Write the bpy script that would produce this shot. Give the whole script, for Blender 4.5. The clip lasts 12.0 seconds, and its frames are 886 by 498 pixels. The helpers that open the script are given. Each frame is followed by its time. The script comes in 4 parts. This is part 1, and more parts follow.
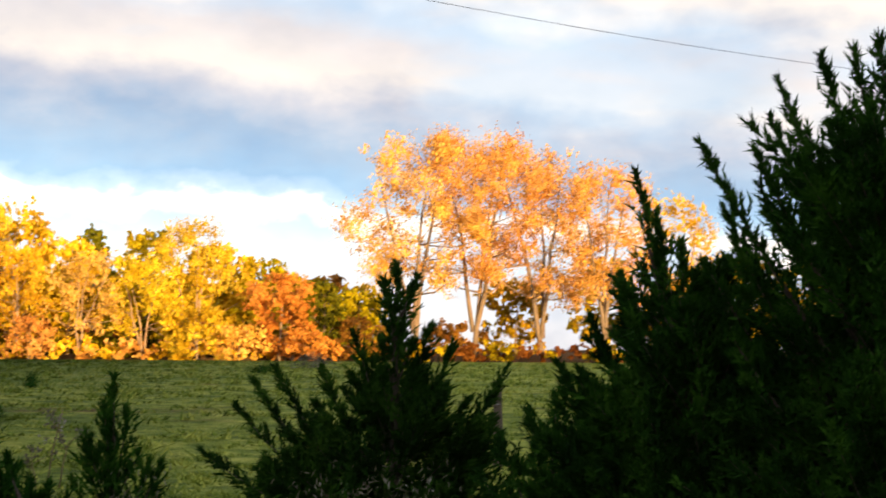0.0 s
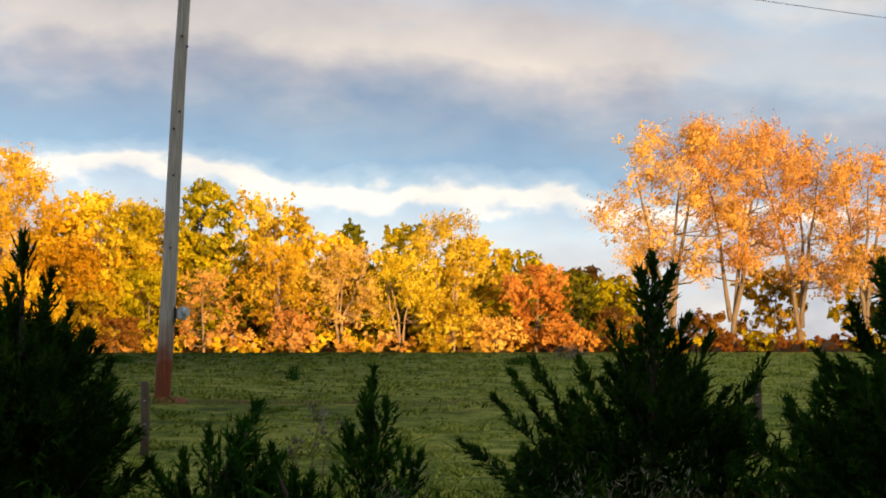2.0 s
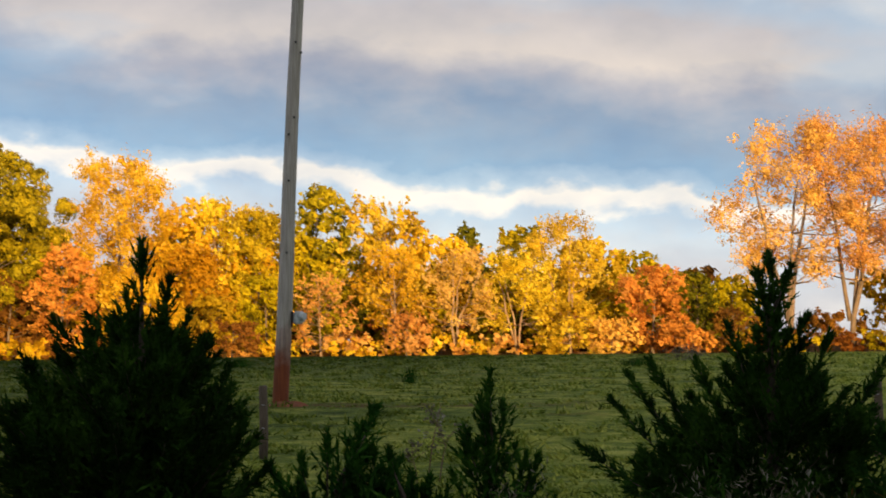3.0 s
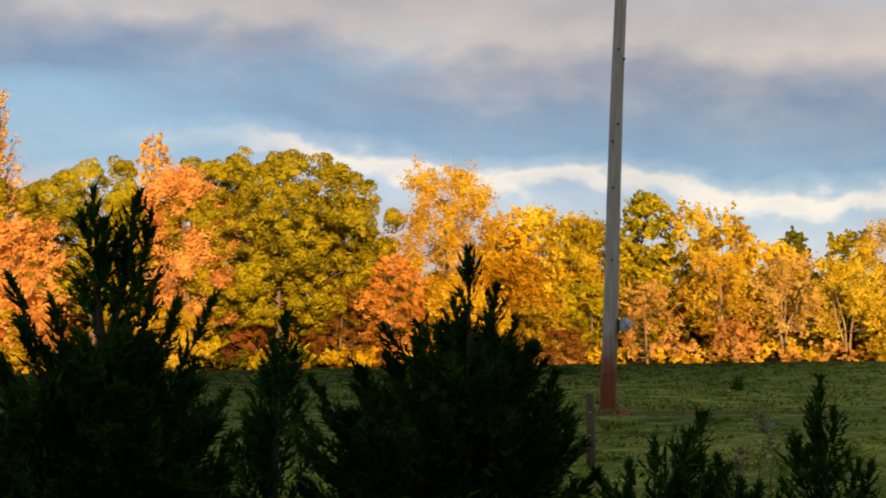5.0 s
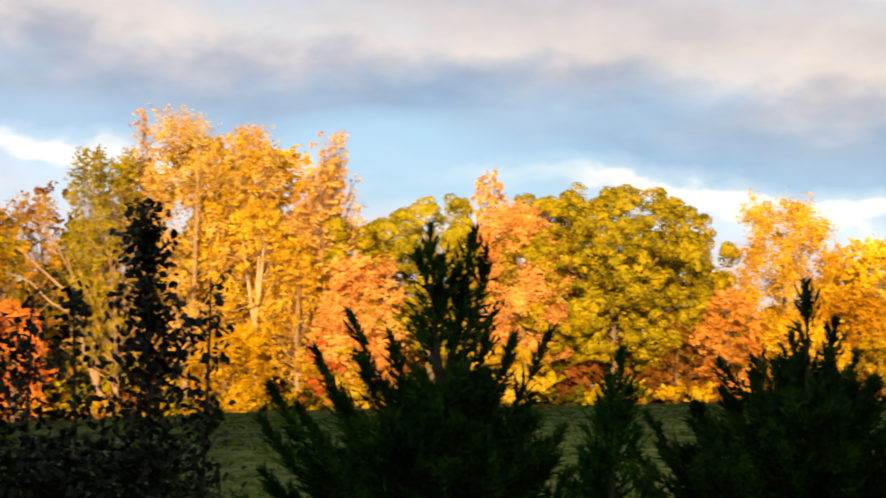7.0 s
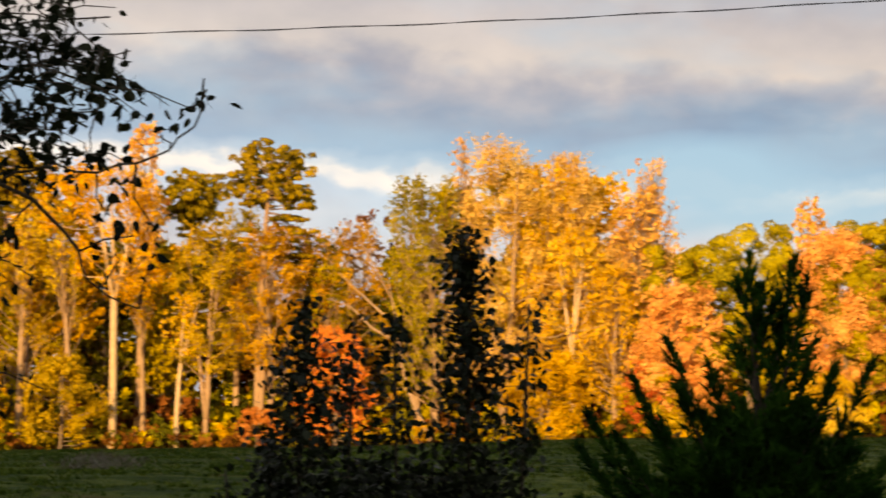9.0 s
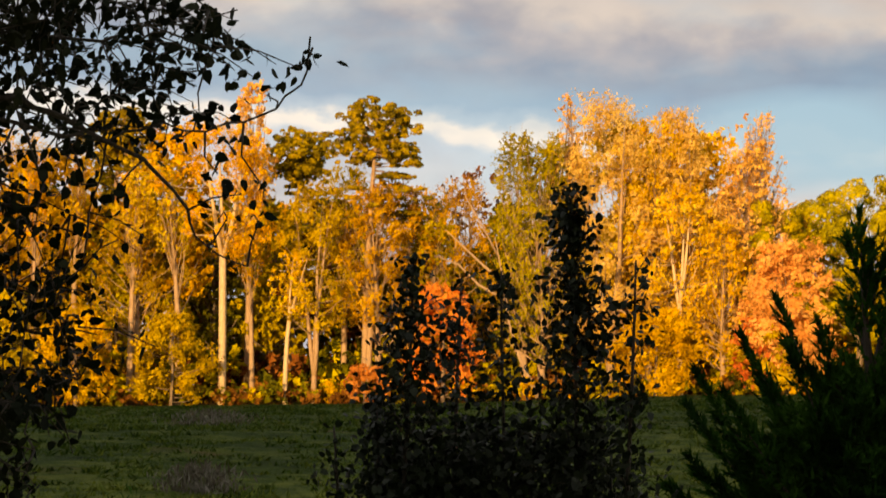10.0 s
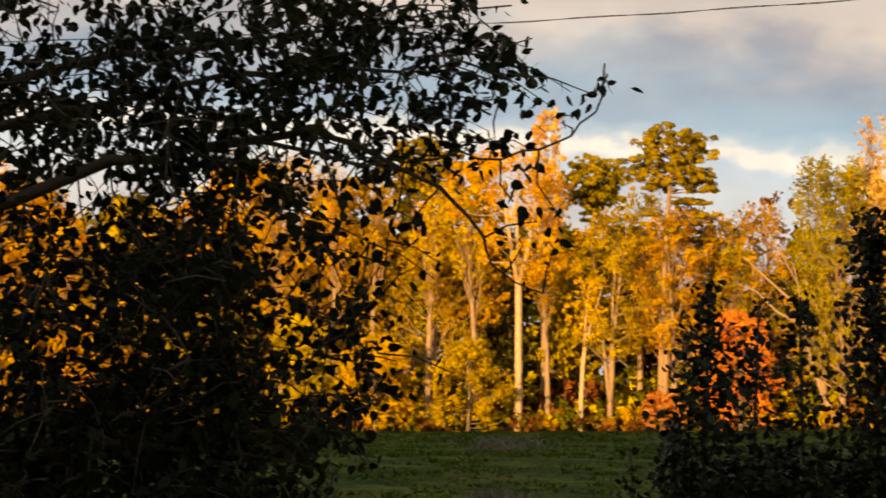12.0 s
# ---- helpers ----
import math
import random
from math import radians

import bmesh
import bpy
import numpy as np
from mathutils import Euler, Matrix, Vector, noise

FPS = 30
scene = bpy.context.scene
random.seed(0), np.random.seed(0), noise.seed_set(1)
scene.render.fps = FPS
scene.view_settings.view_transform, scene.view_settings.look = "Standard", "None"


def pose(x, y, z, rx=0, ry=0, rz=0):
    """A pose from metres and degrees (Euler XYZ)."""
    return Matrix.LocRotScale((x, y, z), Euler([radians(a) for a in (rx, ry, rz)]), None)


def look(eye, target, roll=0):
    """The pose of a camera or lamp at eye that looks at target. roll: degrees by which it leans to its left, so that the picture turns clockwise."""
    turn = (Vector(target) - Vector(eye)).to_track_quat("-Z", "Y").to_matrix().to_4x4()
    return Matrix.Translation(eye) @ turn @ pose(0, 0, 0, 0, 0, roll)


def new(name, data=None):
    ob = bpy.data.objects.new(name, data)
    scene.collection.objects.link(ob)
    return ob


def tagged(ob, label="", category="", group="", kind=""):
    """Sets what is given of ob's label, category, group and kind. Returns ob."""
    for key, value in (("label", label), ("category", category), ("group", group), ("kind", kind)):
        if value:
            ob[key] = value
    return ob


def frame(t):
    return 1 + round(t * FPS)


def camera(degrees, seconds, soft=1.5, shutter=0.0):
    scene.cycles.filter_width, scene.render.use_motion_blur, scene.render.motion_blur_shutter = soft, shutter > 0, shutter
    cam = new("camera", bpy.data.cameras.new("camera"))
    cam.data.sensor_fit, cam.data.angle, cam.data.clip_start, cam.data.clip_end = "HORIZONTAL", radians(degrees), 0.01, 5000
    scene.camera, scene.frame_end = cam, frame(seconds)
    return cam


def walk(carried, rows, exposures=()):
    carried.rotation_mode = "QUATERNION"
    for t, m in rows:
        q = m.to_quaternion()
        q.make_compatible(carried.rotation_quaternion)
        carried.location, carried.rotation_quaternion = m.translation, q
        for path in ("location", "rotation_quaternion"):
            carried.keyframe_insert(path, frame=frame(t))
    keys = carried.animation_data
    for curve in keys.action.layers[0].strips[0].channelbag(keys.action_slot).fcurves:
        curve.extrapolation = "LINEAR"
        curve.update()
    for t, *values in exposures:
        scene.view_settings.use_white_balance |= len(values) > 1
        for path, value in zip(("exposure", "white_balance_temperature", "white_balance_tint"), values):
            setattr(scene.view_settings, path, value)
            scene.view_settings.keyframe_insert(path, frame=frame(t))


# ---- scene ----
EYE = 1.6


def aim(yaw, pitch, roll):
    """Camera pose at the fixed standing place: yaw to the left of +y, pitch up, roll."""
    return pose(0, 0, EYE, 0, 0, yaw) @ pose(0, 0, 0, 90 + pitch) @ pose(0, 0, 0, 0, 0, roll)


cam = camera(25.2, 12.0, soft=1.6, shutter=0.4)
PATH = [
    (0.0, aim(0.02, 3.55, 0.33)), (0.3, aim(0.97, 3.02, 0.22)), (0.5, aim(1.15, 2.76, 0.18)), (0.8, aim(2.70, 3.01, 0.03)),
    (1, aim(3.75, 1.99, 0.05)), (1.3, aim(4.70, 1.80, -0.17)), (1.5, aim(5.69, 2.45, -0.05)), (1.8, aim(7.18, 3.42, 0.01)),
    (2, aim(7.40, 3.28, -0.03)), (2.3, aim(8.48, 2.61, -0.18)), (2.5, aim(9.14, 3.13, 0.02)), (2.7, aim(9.85, 3.17, -0.18)),
    (4.3, aim(16.23, 5.31, -0.64)), (4.5, aim(18.08, 5.30, -0.57)), (4.7, aim(19.63, 4.04, -0.54)), (5, aim(20.12, 3.66, -0.55)),
    (5.3, aim(21.48, 3.84, -0.34)), (5.5, aim(21.69, 4.01, -0.15)), (5.8, aim(22.74, 3.74, -0.31)), (6, aim(24.02, 3.46, -0.55)),
    (6.3, aim(26.24, 3.30, -0.73)), (6.5, aim(27.58, 3.28, -0.80)), (6.7, aim(28.31, 4.23, -0.80)), (7, aim(29.78, 4.76, -0.39)),
    (7.2, aim(30.94, 4.60, -0.44)), (8.8, aim(37.47, 4.56, 0.37)), (9, aim(38.97, 5.54, 0.46)), (9.3, aim(41.09, 4.76, 0.46)),
    (9.5, aim(41.54, 4.70, 0.67)), (9.8, aim(42.11, 4.91, 0.70)), (10, aim(42.05, 4.27, 0.49)), (10.3, aim(43.02, 3.78, 0.36)),
    (10.5, aim(43.40, 3.73, 0.24)), (10.8, aim(44.94, 3.76, 0.35)), (11, aim(46.00, 4.37, 0.63)), (11.3, aim(47.21, 4.23, 0.45)),
    (11.5, aim(47.92, 3.84, 0.53)), (11.8, aim(49.58, 4.70, 0.79)), (12, aim(50.61, 4.94, 0.93)),
]
EXPOSURES = [
    (0.0, 1.0, 6900, 10), (1.0, 0.74, 6950, 10), (1.5, 0.72, 6950, 10), (2.0, 0.52, 6900, 10), (2.5, 0.47, 6850, 10), (4.4, 0.17, 6800, 10), (5.0, 0.22, 6850, 10),
    (5.5, 0.42, 6950, 10), (6.5, 0.72, 7200, 10), (7.2, 0.72, 7200, 10), (8.8, 0.55, 7700, 11), (9.5, 0.42, 8000, 11), (10.5, 0.40, 8300, 11), (12.0, 0.5, 8700, 11)]
walk(cam, PATH, EXPOSURES)

# ---- light ----
SUN_AZ, SUN_EL = 206.0, 5.5


def polar(az, r, z=0.0):
    """A place r metres off, az degrees to the left of +y."""
    return Vector((-math.sin(radians(az)) * r, math.cos(radians(az)) * r, z))


TO_SUN = Vector((*polar(SUN_AZ, math.cos(radians(SUN_EL)))[:2], math.sin(radians(SUN_EL))))
sun = new("sun", bpy.data.lights.new("sun", "SUN"))
sun.data.energy, sun.data.angle, sun.data.color = 5.0, radians(0.6), (1.0, 0.645, 0.30)
sun.matrix_world = look(TO_SUN * 50, (0, 0, 0))

world = bpy.data.worlds.new("evening_sky")
scene.world = world
world.use_nodes = True


class Net:
    """Short-hand for building a node tree."""

    def __init__(self, tree):
        self.tree = tree
        tree.nodes.clear()

    def add(self, kind, ins=(), **props):
        n = self.tree.nodes.new(kind)
        for k, v in props.items():
            setattr(n, k, v)
        for k, v in dict(ins).items():
            self.put(n, k, v)
        return n

    def put(self, n, key, v):
        socket = n.inputs[key]
        if hasattr(v, "outputs"):
            v = v.outputs[0]
        if isinstance(v, bpy.types.NodeSocket):
            self.tree.links.new(v, socket)
        else:
            socket.default_value = v

    def math(self, op, a, b=0.0, c=0.0):
        return self.add("ShaderNodeMath", {0: a, 1: b, 2: c}, operation=op)

    def noise(self, vec, scale, detail=4.0, rough=0.55, dist=0.0):
        return self.add("ShaderNodeTexNoise", {"Vector": vec, "Scale": scale, "Detail": detail, "Roughness": rough, "Distortion": dist})

    def ramp(self, fac, stops, mode="LINEAR"):
        n = self.add("ShaderNodeValToRGB", {"Fac": fac})
        n.color_ramp.interpolation = mode
        while len(n.color_ramp.elements) < len(stops):
            n.color_ramp.elements.new(0.5)
        for e, (p, c) in zip(n.color_ramp.elements, stops):
            e.position, e.color = p, ((*c, 1) if len(c) == 3 else c)
        return n

    def mix(self, fac, a, b, blend="MIX"):
        n = self.add("ShaderNodeMix", data_type="RGBA", blend_type=blend)
        for key, v in ((0, fac), (6, a), (7, b)):
            if isinstance(v, tuple):
                v = (*v, 1) if len(v) == 3 else v
            self.put(n, key, v)
        return n.outputs[2]

    def remap(self, v, a, b, c=0.0, d=1.0):
        return self.add("ShaderNodeMapRange", {0: v, 1: a, 2: b, 3: c, 4: d})


def build_sky():
    w = Net(world.node_tree)
    way = w.add("ShaderNodeTexCoord").outputs["Generated"]
    xyz = w.add("ShaderNodeSeparateXYZ", {0: way})
    # height above the horizon in degrees; the cloud deck lies tilted, rising towards the west
    el = w.math("MULTIPLY", w.math("ARCSINE", xyz.outputs[2]), 57.3)
    tilted = w.math("MULTIPLY_ADD", xyz.outputs[0], 5.0, w.math("SUBTRACT", el, 4.45))
    flat = w.add("ShaderNodeMapping", {0: way, 3: (1.0, 1.0, 3.4)})
    big = w.noise(flat, 4.0, 2.0, 0.45)
    mid = w.noise(w.add("ShaderNodeMapping", {0: way, 3: (1.0, 1.0, 2.3)}), 11.0, 3.0, 0.45, 0.3)
    puff = w.noise(w.add("ShaderNodeMapping", {0: way, 3: (1.0, 1.0, 1.8)}), 24.0, 4.0, 0.5, 0.2)
    wisp = w.noise(w.add("ShaderNodeMapping", {0: way, 3: (1.0, 1.0, 1.6)}), 70.0, 3.0, 0.5)
    shift = w.math("MULTIPLY_ADD", w.math("SUBTRACT", big, 0.5), 1.6, tilted)
    shift = w.math("MULTIPLY_ADD", w.math("SUBTRACT", mid, 0.5), 1.5, shift)
    shift = w.math("MULTIPLY_ADD", w.math("SUBTRACT", puff, 0.5), 1.5, shift)
    shift = w.math("MULTIPLY_ADD", w.math("SUBTRACT", wisp, 0.5), 0.75, shift)
    deck = w.ramp(w.remap(shift, -4.0, 12.0), [
        (0.0, (0.50, 0.52, 0.60)), (0.11, (0.66, 0.69, 0.76)), (0.17, (0.62, 0.72, 0.84)), (0.208, (0.55, 0.70, 0.87)), (0.226, (0.90, 0.90, 0.90)), (0.246, (0.95, 0.93, 0.90)), (0.264, (0.46, 0.62, 0.80)),
        (0.30, (0.28, 0.45, 0.67)), (0.37, (0.29, 0.40, 0.57)), (0.43, (0.43, 0.46, 0.56)), (0.485, (0.64, 0.61, 0.62)), (0.55, (0.55, 0.54, 0.59)),
        (0.60, (0.47, 0.51, 0.61)), (0.68, (0.72, 0.68, 0.67)), (0.78, (0.55, 0.57, 0.65)), (0.88, (0.70, 0.68, 0.69)), (1.0, (0.52, 0.56, 0.66))])
    lumps = w.mix(w.remap(w.math("ADD", w.math("MULTIPLY", puff, 0.45), w.math("MULTIPLY", mid, 0.55)), 0.34, 0.66), (0.80, 0.83, 0.89), (1.18, 1.14, 1.09))
    deck = w.mix(1.0, deck.outputs[0], lumps, "MULTIPLY")
    # warmer haze towards the east end, cooler towards the west
    deck = w.mix(1.0, deck, w.mix(w.remap(xyz.outputs[0], -0.2, -0.65), (1.02, 1.0, 0.95), (0.90, 0.92, 0.97)), "MULTIPLY")
    deck = w.add("ShaderNodeHueSaturation", {"Saturation": w.remap(xyz.outputs[0], -0.45, -0.68, 1.0, 0.85), "Color": deck})
    sky = w.add("ShaderNodeTexSky", sky_type="NISHITA", sun_disc=False, sun_elevation=radians(SUN_EL), sun_rotation=radians(-SUN_AZ), dust_density=0.6)
    blue = w.mix(1.0, sky.outputs[0], (0.13, 0.13, 0.13), "MULTIPLY")
    # open sky between the decks, widest over the middle of the woods
    side = w.math("MULTIPLY", w.math("ADD", xyz.outputs[0], 0.50), 14.0)
    rise = w.math("MULTIPLY", w.math("SUBTRACT", el, 7.3), 0.85)
    ring = w.math("ADD", w.math("MULTIPLY", side, side), w.math("MULTIPLY", rise, rise))
    ring = w.math("MULTIPLY_ADD", w.math("SUBTRACT", mid, 0.5), 3.5, ring)
    gaps = w.math("MAXIMUM", w.remap(w.noise(flat, 4.6, 4.0, 0.55), 0.55, 0.68, 0.0, 0.4), w.remap(ring, 0.3, 1.9, 0.95, 0.0))
    clouds = w.mix(gaps, deck, w.mix(0.8, blue, (0.33, 0.57, 0.86)))
    back = w.add("ShaderNodeBackground", {"Color": clouds, "Strength": 0.8})
    w.add("ShaderNodeOutputWorld", {"Surface": back})


build_sky()

# ---- materials ----


def material(name):
    m = bpy.data.materials.new(name)
    m.use_nodes = True
    return m, Net(m.node_tree)


def finish(n, shader, height=None, strength=0.4, distance=0.02):
    if height is not None:
        bump = n.add("ShaderNodeBump", {"Height": height, "Strength": strength, "Distance": distance})
        n.put(shader, "Normal", bump)
    n.add("ShaderNodeOutputMaterial", {"Surface": shader})


def leaf_material(name, dark, mid, light, thin=0.22, rough=0.6, patch=0.45, shine=0.06, grain=0.27, vary=1.0):
    """Foliage: each leaf its own tone, larger patches of another tone, light passing through."""
    m, n = material(name)
    tone = n.add("ShaderNodeNewGeometry").outputs["Random Per Island"]
    where = n.add("ShaderNodeTexCoord").outputs["Object"]
    info = n.add("ShaderNodeObjectInfo").outputs["Random"]
    patches = n.remap(n.noise(where, patch, 3.0), 0.32, 0.68)
    fac = n.math("ADD", n.math("MULTIPLY", tone, grain), n.math("MULTIPLY", patches, 1 - grain))
    colour = n.ramp(fac, [(0.12, dark), (0.5, mid), (0.9, light)]).outputs[0]
    colour = n.add("ShaderNodeHueSaturation", {"Hue": n.remap(info, 0, 1, 0.5 - 0.012 * vary, 0.5 + 0.012 * vary), "Value": n.remap(info, 0, 1, 1 - 0.14 * vary, 1 + 0.12 * vary), "Color": colour})
    skin = n.add("ShaderNodeBsdfPrincipled", {"Base Color": colour, "Roughness": rough, "Specular IOR Level": shine})
    glow = n.add("ShaderNodeBsdfTranslucent", {"Color": colour})
    n.add("ShaderNodeOutputMaterial", {"Surface": n.add("ShaderNodeMixShader", {0: thin, 1: skin, 2: glow})})
    return m


LEAF = {
    "gold": leaf_material("gold_leaves", (0.36, 0.19, 0.010), (0.83, 0.52, 0.026), (0.93, 0.69, 0.070)),
    "yellow": leaf_material("yellow_leaves", (0.38, 0.24, 0.012), (0.84, 0.61, 0.035), (0.93, 0.76, 0.085)),
    "pale": leaf_material("pale_yellow_leaves", (0.46, 0.28, 0.05), (0.82, 0.54, 0.12), (0.9, 0.68, 0.22)),
    "amber": leaf_material("amber_leaves", (0.34, 0.14, 0.008), (0.86, 0.46, 0.013), (0.95, 0.61, 0.035)),
    "peach": leaf_material("peach_leaves", (0.46, 0.2, 0.04), (0.87, 0.50, 0.105), (0.93, 0.62, 0.19)),
    "orange": leaf_material("orange_red_leaves", (0.40, 0.085, 0.016), (0.82, 0.27, 0.05), (0.90, 0.39, 0.08)),
    "tawny": leaf_material("tawny_orange_leaves", (0.40, 0.14, 0.025), (0.78, 0.35, 0.06), (0.88, 0.46, 0.10)),
    "pink": leaf_material("salmon_leaves", (0.42, 0.15, 0.04), (0.87, 0.40, 0.12), (0.92, 0.51, 0.17)),
    "bronze": leaf_material("bronze_leaves", (0.24, 0.12, 0.008), (0.62, 0.35, 0.012), (0.8, 0.50, 0.03)),
    "lime": leaf_material("yellow_green_leaves", (0.20, 0.135, 0.008), (0.56, 0.385, 0.016), (0.76, 0.53, 0.035)),
    "olive": leaf_material("olive_green_leaves", (0.15, 0.12, 0.005), (0.50, 0.40, 0.011), (0.74, 0.58, 0.022)),
    "oak": leaf_material("oak_leaves", (0.08, 0.072, 0.006), (0.36, 0.30, 0.012), (0.60, 0.475, 0.018), thin=0.12, patch=0.5, grain=0.4, vary=0.3),
    "dark": leaf_material("dark_green_leaves", (0.04, 0.045, 0.005), (0.15, 0.145, 0.008), (0.28, 0.24, 0.012)),
    "maroon": leaf_material("maroon_brown_leaves", (0.1, 0.04, 0.01), (0.27, 0.11, 0.02), (0.42, 0.2, 0.03)),
    "pine": leaf_material("pine_needles", (0.10, 0.085, 0.008), (0.38, 0.29, 0.012), (0.62, 0.46, 0.025), thin=0.15),
}
CEDAR = leaf_material("cedar_needles", (0.005, 0.021, 0.003), (0.0145, 0.052, 0.005), (0.043, 0.115, 0.012), thin=0.15, rough=0.8, patch=2.5, shine=0.05)
# near-black tones put the vines' shade into the leaf colour
VINE = leaf_material("shaded_vine_leaves", (0.004, 0.007, 0.003), (0.009, 0.014, 0.006), (0.024, 0.033, 0.014), thin=0.1, rough=0.5, patch=2.0, shine=0.17)
# leaf colours kept near black, with the tree's shade painted into them
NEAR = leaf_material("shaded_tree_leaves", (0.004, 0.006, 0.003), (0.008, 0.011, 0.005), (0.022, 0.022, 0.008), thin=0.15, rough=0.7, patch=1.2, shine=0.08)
RUSTY = leaf_material("rusty_weed", (0.08, 0.04, 0.008), (0.20, 0.10, 0.015), (0.34, 0.20, 0.03), thin=0.2, patch=3.0, shine=0.05)
DRY = leaf_material("dry_weed", (0.07, 0.058, 0.035), (0.14, 0.125, 0.088), (0.27, 0.255, 0.215), thin=0.2, patch=3.0)


def bark_material(name, dark, light, scale=1.0):
    m, n = material(name)
    where = n.add("ShaderNodeTexCoord").outputs["Object"]
    long = n.add("ShaderNodeMapping", {0: where, 3: (9 * scale, 9 * scale, 1.2 * scale)})
    grain = n.noise(long, 1.6, 6.0, 0.65)
    blots = n.noise(where, 0.9 * scale, 3.0)
    fac = n.math("ADD", n.math("MULTIPLY", grain, 0.7), n.math("MULTIPLY", blots, 0.3))
    skin = n.add("ShaderNodeBsdfPrincipled", {"Base Color": n.ramp(fac, [(0.32, dark), (0.68, light)]), "Roughness": 0.9})
    finish(n, skin, grain, 0.7, 0.05)
    return m


BARK = bark_material("grey_brown_bark", (0.10, 0.07, 0.045), (0.36, 0.27, 0.18))
PALE_BARK = bark_material("pale_bark", (0.24, 0.155, 0.085), (0.56, 0.39, 0.23))
WHITE_BARK = bark_material("whitish_bark", (0.42, 0.29, 0.15), (0.80, 0.61, 0.36))
DARK_BARK = bark_material("dark_twig_bark", (0.025, 0.018, 0.012), (0.07, 0.05, 0.035), 6.0)


def pasture_tone(n, where, fac):
    """Grass colour with the field's shade painted in: paler east, darker green west."""
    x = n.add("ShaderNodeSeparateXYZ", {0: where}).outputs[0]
    # west side darkened by x position, as shade put into the colour
    west_shade = n.remap(n.math("MULTIPLY_ADD", n.noise(where, 0.06, 3.0), 14.0, x), 8.0, -19.0)
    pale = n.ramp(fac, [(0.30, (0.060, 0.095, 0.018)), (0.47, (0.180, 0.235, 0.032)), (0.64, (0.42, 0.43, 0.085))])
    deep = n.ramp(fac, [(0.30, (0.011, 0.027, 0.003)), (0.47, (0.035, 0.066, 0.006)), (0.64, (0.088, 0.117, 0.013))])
    return n.mix(west_shade, pale.outputs[0], deep.outputs[0])


def ground_material():
    m, n = material("pasture")
    where = n.add("ShaderNodeTexCoord").outputs["Object"]
    wide, mid, fine = n.noise(where, 0.13, 4.0), n.remap(n.noise(where, 1.1, 5.0, 0.7), 0.25, 0.75), n.noise(where, 11.0, 4.0, 0.7)
    fac = n.math("ADD", n.math("MULTIPLY", mid, 0.55), n.math("ADD", n.math("MULTIPLY", wide, 0.27), n.math("MULTIPLY", fine, 0.18)))
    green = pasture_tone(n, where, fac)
    bare = n.remap(n.noise(where, 0.35, 5.0, 0.6), 0.61, 0.72, 0.0, 0.7)
    away = n.add("ShaderNodeVectorMath", {0: n.add("ShaderNodeVectorMath", {0: where, 1: (1, 1, 0)}, operation="MULTIPLY")}, operation="LENGTH").outputs["Value"]
    # the worn clay edge beside the pole's foot
    x = n.add("ShaderNodeSeparateXYZ", {0: where}).outputs[0]
    here = n.remap(n.math("ABSOLUTE", n.math("ADD", x, 7.6)), 2.2, 3.6, 1.0, 0.0)
    bank = n.math("MULTIPLY", n.remap(n.math("ABSOLUTE", n.math("SUBTRACT", away, 37.9)), 0.2, 0.8, 1.0, 0.0), n.remap(mid, 0.42, 0.55))
    bare = n.math("MAXIMUM", bare, n.math("MULTIPLY", n.math("MULTIPLY", bank, here), 0.85))
    green = n.mix(n.remap(n.math("MULTIPLY_ADD", mid, 3.0, away), 136.5, 138.5), green, (0.11, 0.06, 0.02))
    colour = n.mix(bare, green, (0.095, 0.05, 0.022))
    skin = n.add("ShaderNodeBsdfPrincipled", {"Base Color": colour, "Roughness": 0.95, "Specular IOR Level": 0.1})
    finish(n, skin, n.math("ADD", mid, fine), 1.0, 0.2)
    return m


def grass_material():
    m, n = material("pasture_grass")
    where = n.add("ShaderNodeTexCoord").outputs["Object"]
    tone = n.add("ShaderNodeNewGeometry").outputs["Random Per Island"]
    fac = n.math("ADD", n.math("MULTIPLY", n.remap(n.noise(where, 2.4, 4.0, 0.7), 0.25, 0.75), 0.60), n.math("ADD", n.math("MULTIPLY", n.noise(where, 0.13, 4.0), 0.27), n.math("MULTIPLY", tone, 0.11)))
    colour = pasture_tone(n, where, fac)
    skin = n.add("ShaderNodeBsdfPrincipled", {"Base Color": colour, "Roughness": 0.8, "Specular IOR Level": 0.08})
    n.add("ShaderNodeOutputMaterial", {"Surface": n.add("ShaderNodeMixShader", {0: 0.2, 1: skin, 2: n.add("ShaderNodeBsdfTranslucent", {"Color": colour})})})
    return m


GRASS = grass_material()
PASTURE = ground_material()


def pole_material():
    m, n = material("weathered_pole_wood")
    where = n.add("ShaderNodeTexCoord").outputs["Object"]
    z = n.add("ShaderNodeSeparateXYZ", {0: where}).outputs[2]
    grain = n.noise(n.add("ShaderNodeMapping", {0: where, 3: (26, 26, 0.8)}), 1.5, 6.0, 0.65)
    grey = n.ramp(grain, [(0.3, (0.22, 0.20, 0.18)), (0.7, (0.50, 0.47, 0.43))]).outputs[0]
    # splashed red soil climbs the foot of the pole
    edge = n.math("MULTIPLY_ADD", n.noise(where, 3.0, 4.0), 1.1, z)
    red = n.remap(edge, 1.3, 2.2, 1.0, 0.0)
    colour = n.mix(red, grey, n.ramp(grain, [(0.3, (0.09, 0.020, 0.006)), (0.7, (0.24, 0.058, 0.014))]).outputs[0])
    skin = n.add("ShaderNodeBsdfPrincipled", {"Base Color": colour, "Roughness": 0.85})
    finish(n, skin, grain, 0.6, 0.02)
    return m


POLE = pole_material()


